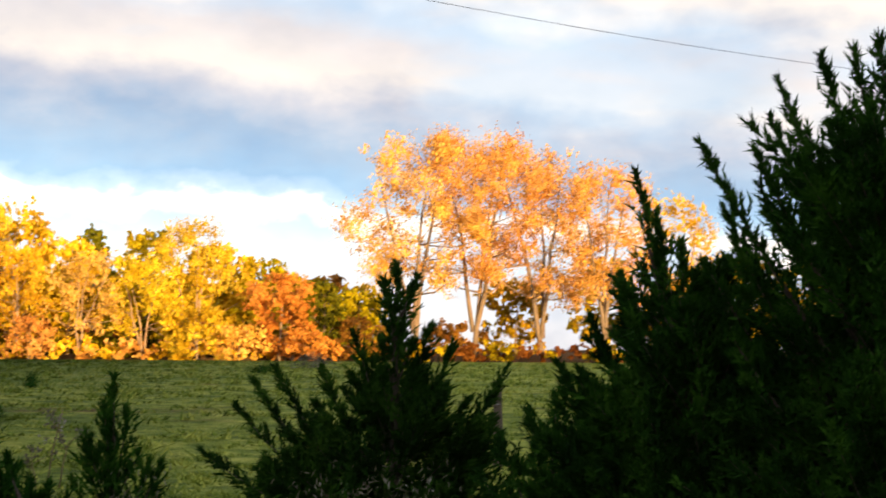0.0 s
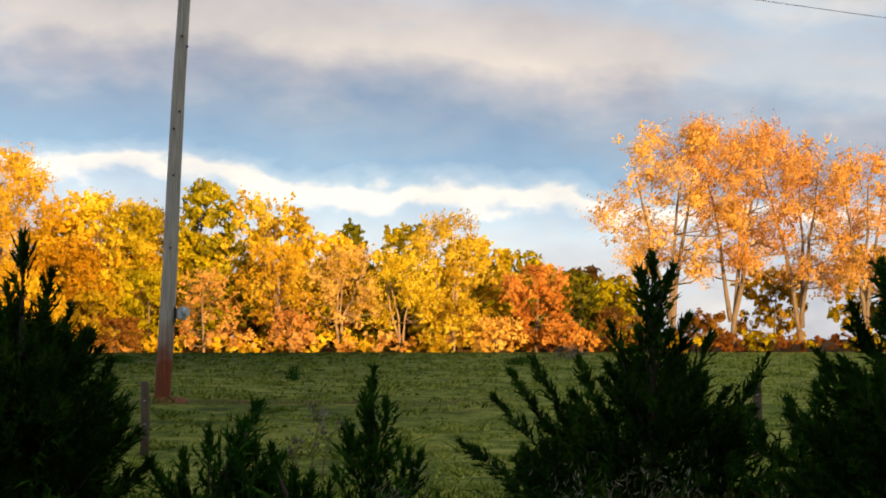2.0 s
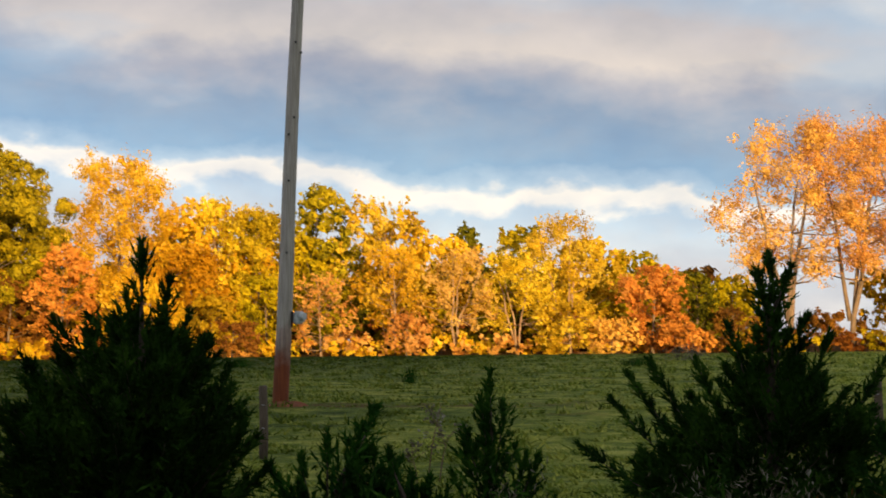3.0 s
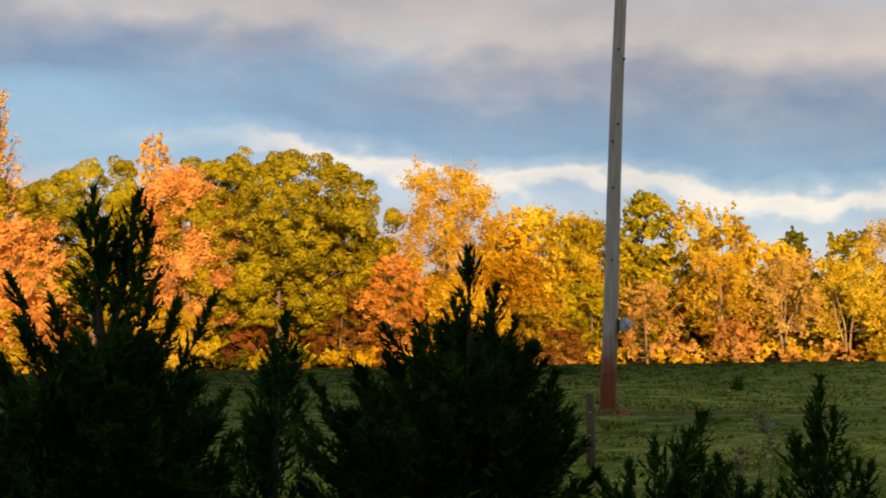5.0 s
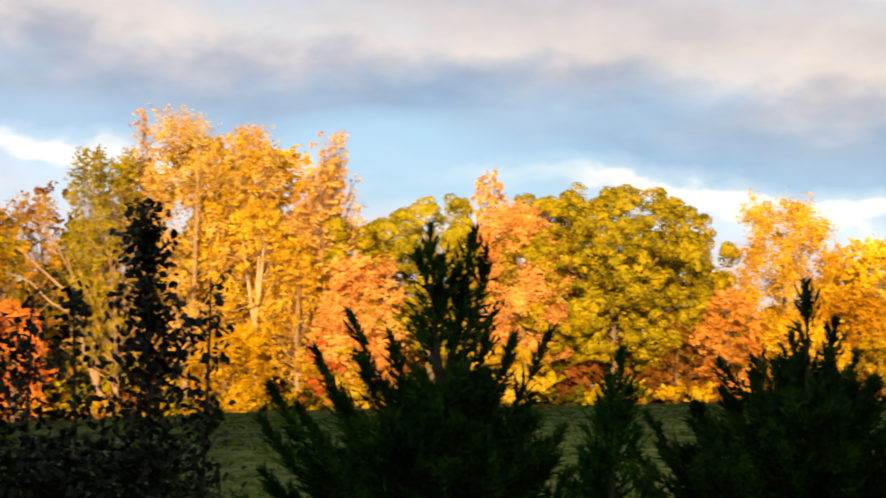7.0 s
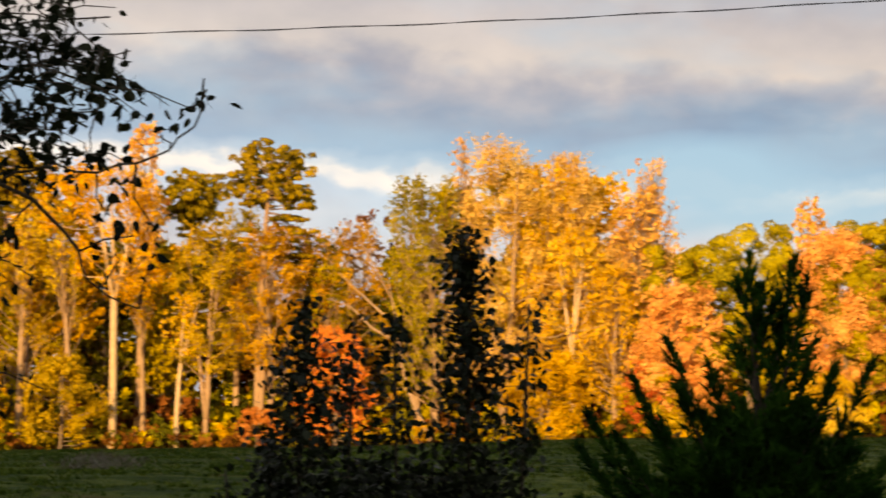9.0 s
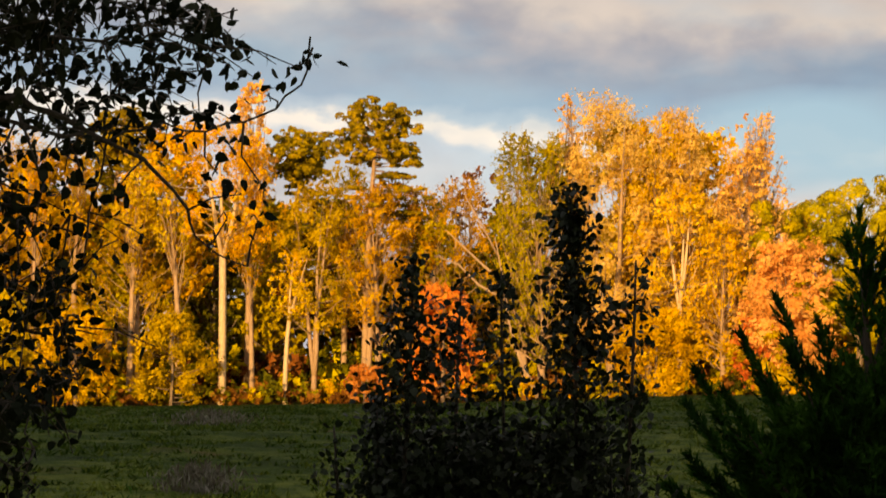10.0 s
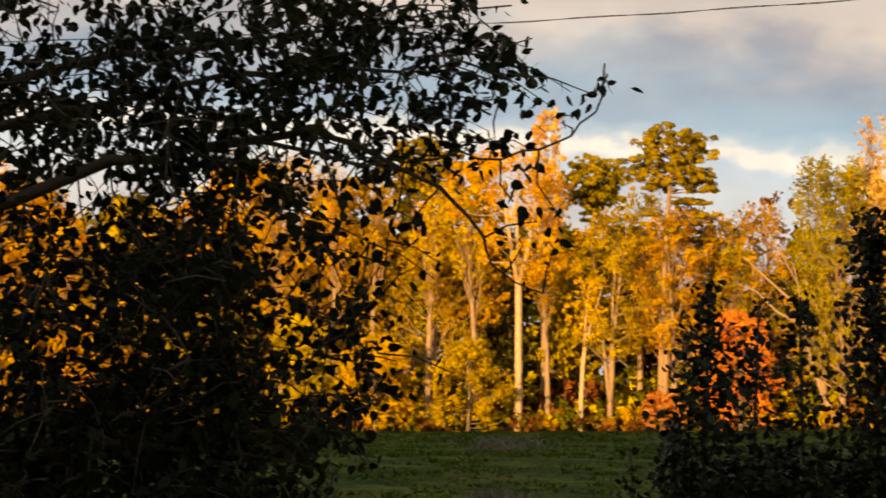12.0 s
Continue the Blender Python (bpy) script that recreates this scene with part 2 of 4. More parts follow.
def plain(name, colour, rough=0.5, metal=0.0, var=0.25, scale=8.0):
    m, n = material(name)
    where = n.add("ShaderNodeTexCoord").outputs["Object"]
    t = n.noise(where, scale, 5.0, 0.6)
    c = n.mix(n.remap(t, 0.3, 0.7), tuple(v * (1 - var) for v in colour), tuple(min(1, v * (1 + var)) for v in colour))
    skin = n.add("ShaderNodeBsdfPrincipled", {"Base Color": c, "Roughness": rough, "Metallic": metal})
    finish(n, skin, t, 0.2, 0.01)
    return m


METAL = plain("dull_grey_metal", (0.42, 0.44, 0.46), 0.45, 0.8)
GREY_BOX = plain("grey_painted_metal", (0.42, 0.46, 0.48), 0.5)
BLACK = plain("black_rubber", (0.02, 0.02, 0.02), 0.6)
POST = bark_material("fence_post_wood", (0.05, 0.036, 0.025), (0.15, 0.11, 0.08), 3.0)
SOIL = plain("red_clay_soil", (0.16, 0.048, 0.016), 0.95, 0, 0.4, 6.0)

# ---- building helpers ----


def mesh_object(name, verts, faces, mat, parent=None, label="", smooth=False):
    me = bpy.data.meshes.new(name)
    me.from_pydata(verts, [], faces)
    if smooth:
        me.polygons.foreach_set("use_smooth", np.ones(len(me.polygons), dtype=bool))
    me.materials.append(mat)
    ob = new(name, me)
    if parent:
        ob.parent = parent
    return tagged(ob, label)


def thing(name, label, category, group="", at=(0, 0, 0), turn=0.0):
    ob = tagged(new(name), label, category, group)
    ob.empty_display_size = 0.2
    ob.matrix_basis = Matrix.Translation(at) @ pose(0, 0, 0, 0, 0, turn)
    return ob


class Tubes:
    """Tapered round branches collected into one mesh."""

    def __init__(self, sides=6):
        self.v, self.f, self.sides = [], [], sides

    def run(self, points, radii):
        n, start = (self.sides if radii[0] > 0.09 or self.sides > 8 else 3 + (radii[0] > 0.03)), len(self.v)
        for i, p in enumerate(points):
            a, b = points[max(i - 1, 0)], points[min(i + 1, len(points) - 1)]
            d = (b - a).normalized()
            u = d.cross(Vector((0.31, 0.95, 0.05)) if abs(d.y) < 0.9 else Vector((1, 0, 0))).normalized()
            w = d.cross(u)
            for k in range(n):
                ang = 2 * math.pi * k / n
                self.v.append(p + (u * math.cos(ang) + w * math.sin(ang)) * radii[i])
        for i in range(len(points) - 1):
            for k in range(n):
                a, b = start + i * n + k, start + i * n + (k + 1) % n
                self.f.append((a, b, b + n, a + n))
        self.f.append(tuple(range(start + n - 1, start - 1, -1)))
        last = start + (len(points) - 1) * n
        self.f.append(tuple(range(last, last + n)))

    def mesh(self, name, mat, parent, label=""):
        return mesh_object(name, self.v, self.f, mat, parent, label, True)


def cards(places, size, rng, shape="leaf", spread=0.35, up=None):
    """Small folded leaves round the places, as vertex and face arrays: four corners each, bent along the middle."""
    n = len(places)
    d = rng.normal(size=(n, 3))
    if up is not None:
        d = d * up[0] + np.asarray(up[1])
    d /= np.linalg.norm(d, axis=1, keepdims=True)
    s = rng.normal(size=(n, 3))
    s -= (s * d).sum(1, keepdims=True) * d
    s /= np.linalg.norm(s, axis=1, keepdims=True)
    k = size * (1 + spread * rng.uniform(-1, 1, (n, 1)))
    nrm = np.cross(d, s)
    wide = {"leaf": 0.42, "needle": 0.10, "blade": 0.07, "round": 0.5}[shape]
    bend = nrm * k * 0.12
    if shape == "round":
        # ovate, pointed, each of its own breadth, skew and curl
        ring = [(-0.46, 0.0), (-0.30, 0.37), (0.12, 0.38), (0.62, 0.02), (0.12, -0.38), (-0.32, -0.36)]
        broad, skew, curl = rng.uniform(0.55, 1.08, (n, 1)), rng.normal(size=(n, 1)) * 0.10, rng.uniform(-0.3, 0.9, (n, 1))
        quad = np.stack([places + d * k * (a + skew * b) + s * k * b * broad + nrm * k * curl * (abs(b) * 0.5 + a * a * 0.35) for a, b in ring], 1)
        m = 6
    else:
        quad = np.stack([places - d * k * 0.5, places + s * k * wide + bend, places + d * k * 0.5, places - s * k * wide + bend], 1)
        m = 4
    return quad.reshape(-1, 3), np.arange(n * m).reshape(n, m)


def leaf_mesh(name, sets, mat, parent, label=""):
    verts = np.concatenate([v for v, _ in sets])
    faces, base = [], 0
    for v, f in sets:
        faces += (f + base).tolist()
        base += len(v)
    return mesh_object(name, verts.tolist(), faces, mat, parent, label)


# ---- ground ----
CREST_R = 135.0


def crest_height(az):
    el = np.interp(az, [-20, 20, 35, 42, 52, 70], [0.29, 0.29, 0.11, -0.18, -0.35, -0.40])
    return EYE + CREST_R * math.tan(radians(el))


def ground_z(x, y):
    r, az = math.hypot(x, y), math.degrees(math.atan2(-x, y))
    crest = crest_height(az)
    z = float(np.interp(r, [0, 20, 28.5, 37.4, 38.6, 60, CREST_R, 141, 156], [0, 0, 0.3, 0.80, 0.90, 0.89 + (crest - 0.89) * 0.34, crest, crest, crest + 1.2]))
    z += 0.05 * noise.noise(Vector((x, y, 0)) * 0.35) + 0.02 * noise.noise(Vector((x, y, 3)) * 1.7) if r < 260 else 0
    # unseen rise added behind, shaped so its evening shadow lies over the field
    back, side = x * TO_SUN.x + y * TO_SUN.y, x * TO_SUN.y - y * TO_SUN.x
    if back > 15:
        top = float(np.interp(side, [-130, -79, -59, -14, 0, 37, 59, 76, 130], [17.5, 19.2, 20.4, 21.6, 21.6, 20.1, 18.9, 17.9, 15.0]))
        k = min(1.0, (back - 15) / 55)
        z = z * (1 - k) + max(top, 4.0) * k * k * (3 - 2 * k)
    return z


def build_ground():
    radii = [0.0, 3, 6, 9, 12, 15, 17.5] + list(np.arange(20, 60, 0.8)) + list(np.arange(60, 140, 2.5)) + [150, 165, 190, 230, 300, 450, 800, 1600, 3000]
    angles = list(np.arange(-20, 70, 0.75)) + list(np.arange(70, 340, 5.0))
    verts, faces = [(0, 0, ground_z(0, 0))], []
    for r in radii[1:]:
        for a in angles:
            p = polar(a, r)
            verts.append((p.x, p.y, ground_z(p.x, p.y)))
    n = len(angles)
    for k in range(n):
        faces.append((0, 1 + k, 1 + (k + 1) % n))
    for i in range(len(radii) - 2):
        for k in range(n):
            a, b = 1 + i * n + k, 1 + i * n + (k + 1) % n
            faces.append((a, a + n, b + n, b))
    ob = mesh_object("ground", verts, faces, PASTURE, None, "", True)
    tagged(ob, "shaded green pasture rising gently to a crest", "ground", kind="structure")


build_ground()


def on_ground(az, r, lift=0.0):
    p = polar(az, r)
    return Vector((p.x, p.y, ground_z(p.x, p.y) + lift))


# ---- woods ----
LOOKS = {"gold": "golden yellow", "amber": "amber orange", "yellow": "bright yellow", "pale": "pale yellow", "peach": "peach orange", "orange": "orange red", "tawny": "tawny orange", "pink": "salmon pink",
         "bronze": "bronze brown", "lime": "yellow green", "olive": "olive green", "oak": "olive green", "dark": "dark green", "maroon": "maroon brown", "pine": "deep green"}


def leaf_tris(places, normals, size, rng, spread=0.4, loose=0.38):
    """Three-cornered far leaves whose faces lean towards the given normals."""
    n = len(places)
    nrm = normals + rng.normal(size=(n, 3)) * loose
    nrm /= np.linalg.norm(nrm, axis=1, keepdims=True)
    d = rng.normal(size=(n, 3))
    d -= (d * nrm).sum(1, keepdims=True) * nrm
    d /= np.linalg.norm(d, axis=1, keepdims=True)
    s = np.cross(nrm, d)
    k = size * (1 + spread * rng.uniform(-1, 1, (n, 1)))
    tri = np.stack([places + d * k * 0.62, places - d * k * 0.38 + s * k * 0.5, places - d * k * 0.38 - s * k * 0.5], 1)
    return tri.reshape(-1, 3), np.arange(n * 3).reshape(n, 3)


def lobe_leaves(rng, centre, radius, squash, count, feathery=1.0):
    """Leaves strung along the fine twigs of one bough, which fan outwards and up."""
    twigs = max(6, count // 11)
    d = rng.normal(size=(twigs, 3)) + np.array([0, 0, 0.42 * feathery])
    d /= np.linalg.norm(d, axis=1, keepdims=True)
    d[:, 2] = np.where(d[:, 2] < -0.5, -d[:, 2], d[:, 2])
    start = d * radius * 0.25 + rng.normal(size=(twigs, 3)) * radius * 0.28
    long = radius * rng.uniform(0.35, 1.0, (twigs, 1)) * (0.75 + 0.3 * feathery)
    pick = rng.integers(0, twigs, count)
    along = rng.uniform(0, 1, (count, 1)) ** 0.75
    p = start[pick] + d[pick] * long[pick] * along + rng.normal(size=(count, 3)) * radius * (0.12 - 0.04 * feathery)
    nrm = p / (np.linalg.norm(p, axis=1, keepdims=True) + 1e-6) * 0.8 + np.array([0, 0, 0.04])
    p = p * np.array([1, 1, squash]) + centre
    return p, nrm


def thin_style(style):
    return style not in ("full", "oak")


def clump(rng, centre, radius, squash, count, out):
    """Leaves over the outer shell of one rounded tuft, thickest on the side that faces out of the crown."""
    d = rng.normal(size=(count, 3)) + np.asarray(out) * 0.75
    d /= np.linalg.norm(d, axis=1, keepdims=True)
    p = d * radius * rng.uniform(0.72, 1.06, (count, 1)) * np.array([1, 1, squash]) + np.asarray(centre)
    return p, d


def oak_crown(rng, height, width, low, lean):
    """Rounded boughs side by side over a broad dome, each made of tight tufts with dark seams between them."""
    sets, ends = [], []
    half = np.array([0.5 * width, 0.5 * width, 0.5 * height * (1 - low)])
    mid = np.array([lean.x * 0.4, lean.y * 0.4, height * (1 + low) * 0.5])
    number = int(np.clip(width * height * (1 - low) / 4.6, 16, 54))
    for i in range(number + number // 2):
        inner = i >= number
        lift = -0.92 + 1.84 * ((i % number) * (2 if inner else 1) + rng.uniform(0, 1)) / number
        a = i * 2.4 + rng.uniform(-0.4, 0.4)
        ring = math.sqrt(max(0.0, 1 - abs(lift) ** 2.4))
        d = np.array([math.cos(a) * ring, math.sin(a) * ring, lift])
        big = width * rng.uniform(0.105, 0.165)
        bough = mid + d * (half - big * 0.85) * rng.uniform(0.86, 1.03) * (0.5 if inner else 1.0)
        ends.append(Vector(bough))
        tufts = int((13 * (big / 1.6) ** 1.2 + 7) * (0.5 if inner else 1.0))
        for _ in range(tufts):
            e = rng.normal(size=3) + d * 0.9 + np.array([0, 0, 0.25])
            e /= np.linalg.norm(e)
            r = rng.uniform(0.36, 0.72)
            sets.append(clump(rng, bough + e * big * rng.uniform(0.55, 1.0), r, 0.8, int(150 * r), e))
    return sets, ends


def tree(style, colour, az, r, height, width, low):
    """A tree of the woods, standing on the field's far edge: trunk, limbs, and a crown of leafy boughs."""
    rng = np.random.default_rng(int(az * 70) + int(height * 10) + int(r) + 2000)
    if style == "pine":
        return pine(az, r, height, width, low)
    bush = height < 6
    kind = "shrub" if bush else "tree"
    feathery = 1.0 if thin_style(style) or colour in ("gold", "amber", "pale", "peach") else 0.35
    state = {"open": "thin-leaved", "full": "dense", "slim": "slender bare-trunked", "vase": "forked thin-leaved", "twiggy": "half-bare", "bole": "tall straight-trunked", "oak": "broad dense"}[style]
    t = thing(kind, f"{state} {LOOKS[colour]} autumn {kind} at the pasture's edge", kind, "autumn woods at the field's edge", on_ground(az, r, -0.1))
    tb = Tubes(6)
    r0 = (0.009 if bush else 0.0125) * height + 0.04
    lean = Vector((rng.normal(), rng.normal(), 0)) * height * (0.055 if style in ("slim", "bole") else 0.03)
    spine = lambda f: Vector((lean.x * f * f + 0.06 * math.sin(5 * f + az), lean.y * f * f, height * f))
    fs = (-0.03, 0.1, 0.25, 0.4, 0.55, 0.7, 0.85)
    limbs, lb = [], Tubes(6)
    if style == "vase":
        # several stems parting low down and sweeping outwards
        for k in range(3):
            a = az + k * 2.1 + rng.uniform(-0.5, 0.5)
            fork, reach = max(0.02, low * 0.45) * (k > 0), width * rng.uniform(0.18, 0.34)
            stem = []
            for q in np.linspace(0, 1, 7):
                p = spine(fork + (0.9 - fork) * q)
                stem.append(p + Vector((math.cos(a), 0.6 * math.sin(a), 0)) * reach * q ** 1.2 + Vector((rng.normal() * 0.07, 0, 0)))
            st = Tubes(6)
            st.run(stem, [r0 * (0.85 if k == 0 else 0.66) * q for q in (1.15, 0.95, 0.82, 0.68, 0.5, 0.3, 0.1)])
            st.mesh("stem", BARK if colour == "peach" else PALE_BARK, t)
            limbs += stem[2:]
    elif style == "bole":
        # one straight clean trunk that forks under the crown
        tb.run([spine(f) for f in np.linspace(-0.03, low + 0.02, 5)], [r0 * q for q in (1.2, 1.0, 0.96, 0.92, 0.85)])
        for k in range(3):
            a, reach = az + k * 2.1 + rng.uniform(-0.4, 0.4), width * rng.uniform(0.16, 0.34)
            stem = [spine(low + (0.93 - low) * q) + Vector((math.cos(a), 0.6 * math.sin(a), 0)) * reach * q ** 0.85 for q in np.linspace(0, 1, 6)]
            st = Tubes(6)
            st.run(stem, [r0 * q for q in (0.66, 0.55, 0.45, 0.34, 0.2, 0.08)])
            st.mesh("stem", WHITE_BARK, t)
            limbs += stem[1:]
    else:
        tb.run([spine(f) for f in fs], [r0 * q for q in (1.35, 1.0, 0.9, 0.75, 0.55, 0.32, 0.1)])
    thin = thin_style(style)
    unit = float(np.clip(0.15 * width, 0.55, 1.4))
    number = int(np.clip(height * (1 - low) * width / (unit * unit) * (0.58 if thin else 1.05), 12, 150))
    sets = []
    if style == "oak":
        sets, ends = oak_crown(rng, height, width, low, lean)
        for c in ends:
            base = spine(min(0.8, max(low * 0.9, 0.75 * c.z / height)))
            lb.run([base, base.lerp(c, 0.55) + Vector((0, 0, -0.3)), c], [r0 * 0.3, r0 * 0.2, r0 * 0.06])
        number = 0
    for i in range(number):
        # uneven crown: broad at the middle, ragged on top, boughs low down where the light reaches
        f = (i + rng.uniform(0, 1)) / number
        z = low + (1 - low) * (0.06 + 0.90 * f)
        girth = math.sin(math.pi * (0.16 + 0.76 * f) ** (0.75 if thin else 0.9)) ** 0.6
        if not thin and f < 0.4:
            girth = max(girth, 0.82)
        a = i * 2.4 + rng.uniform(-0.7, 0.7)
        ragged = 1.06 + 0.55 * noise.noise(Vector((math.cos(a) * 1.3, math.sin(a) * 1.3, z * 3.5 + az)))
        reach = 0.5 * width * girth * ragged * math.sqrt(rng.uniform(0.22, 1.0)) - 0.1 * unit
        rad = unit * rng.uniform(0.55, 1.2)
        base = spine(z * rng.uniform(0.62, 0.8))
        c = Vector((lean.x * z * z + math.cos(a) * reach, lean.y * z * z + math.sin(a) * reach, height * z))
        c.z = min(c.z, height - rad * (0.62 + 0.3 * feathery))
        if limbs:
            base = min(limbs, key=lambda q: (q - c).length + (2.0 if q.z > c.z else 0.0))
        mid = base.lerp(c, 0.55) + Vector((rng.normal() * 0.15, rng.normal() * 0.15, -0.06 * reach))
        rl = max(0.02, r0 * 0.34 * (1.15 - z))
        if thin or i % 3 == 0:
            lb.run([base, mid, c, c + (c - mid) * 0.45], [rl, rl * 0.75, rl * 0.45, rl * 0.12])
        for _ in range(7 if style == "twiggy" else i % 2 + 1 if thin else i % 2):
            q = c + Vector(rng.normal(size=3) * rad * 0.6) + Vector((0, 0, rad * 0.35))
            lb.run([mid.lerp(c, rng.uniform(0.2, 1)), c.lerp(q, 0.6) + Vector(rng.normal(size=3) * 0.08), q], [rl * 0.4, rl * 0.25, rl * 0.08])
        count = int(rad * rad * (270 if style == "twiggy" else 440 if thin else 510) * (0.25 if r > 141.5 else 0.5 if az > 56.5 else 0.95 if feathery == 1.0 else 1.12))
        sets.append(lobe_leaves(rng, np.array(c), rad, 0.72 + 0.25 * feathery, count, feathery))
    # stray sprays that break the outline
    for _ in range(0 if style == "oak" else 14 if thin else 9):
        a, f = rng.uniform(0, 2 * math.pi), rng.uniform(0.35, 1.0)
        girth = math.sin(math.pi * (0.16 + 0.74 * f)) ** 0.65
        c = np.array([math.cos(a) * 0.5 * width * girth, math.sin(a) * 0.5 * width * girth, height * (low + (1 - low) * f * 0.99)])
        sets.append(lobe_leaves(rng, c, unit * rng.uniform(0.25, 0.5), 1.3, 60))
    bark = WHITE_BARK if style == "bole" else PALE_BARK if thin or colour in ("pale", "yellow") else BARK
    if tb.v:
        tb.mesh("trunk", bark, t)
    if lb.v:
        tagged(lb.mesh("branchwork", bark, t), kind="stuff")
    pts, nrm = np.concatenate([p for p, _ in sets]), np.concatenate([q for _, q in sets])
    pts[:, 2] = np.maximum(pts[:, 2], 0.15)
    leaf_mesh("crown", [leaf_tris(pts, nrm, (0.128 if thin else 0.138) * (1.4 if az > 56.5 else 1.0) * (1.25 if style == "oak" else 2.0 if r > 141.5 else 1.0), rng, loose=0.2 if style == "oak" else 0.38)], LEAF[colour], t)
    return t


def pine(az, r, height, width, low):
    rng = np.random.default_rng(int(az * 10) + 500)
    t = thing("pine_tree", "tall pine with a bare trunk and layered green crown", "tree", "autumn woods at the field's edge", on_ground(az, r, -0.1))
    tb, lb = Tubes(7), Tubes(6)
    r0 = 0.29
    bend = lambda f: Vector((0.9 * f * f - 0.1 * math.sin(4 * f), 0, height * f - 0.1))
    tb.run([bend(f) for f in (0, 0.2, 0.45, 0.7, 0.97)], [r0 * 1.15, r0, r0 * 0.85, r0 * 0.6, r0 * 0.15])
    pts = []
    for i in range(16):
        # dead snags below the crown
        f, a = rng.uniform(0.15, low), rng.uniform(0, 6.3)
        b = bend(f)
        lb.run([b, b + Vector((math.cos(a) * 0.6, math.sin(a) * 0.6, 0.02)), b + Vector((math.cos(a) * 1.3, math.sin(a) * 1.3, -0.1))], [0.035, 0.025, 0.01])
    # rounded top of close, flat-bottomed tufts
    dome = np.array(bend(0.5 * (low + 1.0))) * np.array([1, 1, 0]) + np.array([0, 0, height * (1 - 0.5 * (1 - low))])
    half = np.array([0.46 * width, 0.46 * width, 0.44 * (1 - low) * height])
    for i in range(38):
        lift = -0.9 + 1.8 * i / 37
        a = i * 2.4 + az
        out = math.sqrt(max(0.04, 1 - max(lift, -0.35) ** 2)) * rng.uniform(0.35, 1.0)
        d = np.array([math.cos(a) * out, math.sin(a) * out, lift])
        pad = dome + half * d
        base = bend(low + (0.95 - low) * (0.2 + 0.36 * (lift + 1)))
        lb.run([base, base.lerp(Vector(pad), 0.6) + Vector((0, 0, -0.15)), Vector(pad)], [0.06, 0.04, 0.015])
        for _ in range(7):
            r = rng.uniform(0.18, 0.42)
            c = pad + np.clip(rng.normal(size=3), -1.4, 1.4) * np.array([0.60, 0.60, 0.27])
            pts.append(clump(rng, c, r, 0.7, int(170 * r), d * 0.6 + np.array([0, 0, 0.8])))
    # longer, sparse, level branches under it, longest on the open side
    for i in range(26):
        f = low - 0.17 + 0.27 * i / 25
        a = rng.normal() * 1.5 + radians(az)
        reach = width * (0.42 + 0.5 * max(0.0, math.cos(a - radians(az)))) * rng.uniform(0.6, 0.98) * (1 - 0.55 * i / 25)
        base = bend(f)
        tip = base + Vector((math.cos(a) * reach, math.sin(a) * reach, -0.05 * reach + rng.uniform(-0.1, 0.25)))
        lb.run([base, base.lerp(tip, 0.5) + Vector((0, 0, 0.1)), tip], [0.05, 0.035, 0.012])
        for _ in range(6):
            c = np.array(base.lerp(tip, rng.uniform(0.45, 1.04))) + np.array([0, 0, 0.08]) + rng.normal(size=3) * np.array([0.15, 0.15, 0.03])
            pts.append(clump(rng, c, rng.uniform(0.22, 0.42), 0.34, 52, (0, 0, 0.9)))
    tb.mesh("trunk", PALE_BARK, t)
    tagged(lb.mesh("branchwork", PALE_BARK, t), kind="stuff")
    p, q = np.concatenate([a for a, _ in pts]), np.concatenate([b for _, b in pts])
    leaf_mesh("crown", [leaf_tris(p, q, 0.19, rng)], LEAF["pine"], t)
    return t


tree("vase", "peach", 0.9, 136, 15.8, 11.0, 0.29)
tree("vase", "peach", -0.9, 138.5, 16.2, 11.2, 0.3)
tree("vase", "peach", -2.9, 140, 15.5, 10.2, 0.26)
tree("vase", "peach", -4.6, 137, 13.7, 8.1, 0.26)
tree("vase", "gold", -6.8, 141, 11.9, 6.5, 0.2)
tree("full", "lime", -2.1, 147, 5.7, 5.2, 0.05)
tree("full", "maroon", -0.3, 146, 2.6, 4.9, 0.05)
tree("full", "lime", -4.7, 148, 7.3, 4.6, 0.08)
tree("full", "gold", -6.6, 146, 5.9, 4.9, 0.08)
tree("full", "olive", -8.7, 150, 7.4, 6.3, 0.08)
tree("full", "olive", -11.1, 150, 8.2, 7.7, 0.08)
tree("full", "olive", 2.4, 142, 5.2, 4.0, 0.05)
tree("full", "dark", 3.4, 138, 5.7, 3.1, 0.05)
tree("full", "maroon", 2.4, 137, 3.2, 3.1, 0.02)
tree("full", "tawny", 4.7, 137, 6.2, 5.0, 0.03)
tree("full", "peach", 5.9, 135, 2.3, 3.8, 0.02)
tree("full", "tawny", 3.7, 135, 2.1, 2.9, 0.02)
tree("full", "olive", 5.1, 145, 7.4, 5.6, 0.1)
tree("vase", "yellow", 7.2, 141, 10.0, 6.4, 0.08)
tree("vase", "yellow", 8.6, 137, 7.2, 5.9, 0.14)
tree("full", "olive", 8.5, 146, 9.3, 5.2, 0.1)
tree("full", "dark", 10.0, 149, 9.3, 3.2, 0.2)
tree("vase", "pale", 10.4, 136, 7.4, 5.0, 0.2)
tree("open", "gold", 12.15, 137, 7.7, 5.1, 0.2)
tree("full", "peach", 11.8, 134, 2.9, 3.4, 0.02)
tree("open", "yellow", 12.2, 143, 11.4, 8.5, 0.1)
tree("full", "bronze", 12.1, 146, 9.8, 5.7, 0.1)
tree("full", "oak", 14.4, 144, 12.1, 6.4, 0.1)
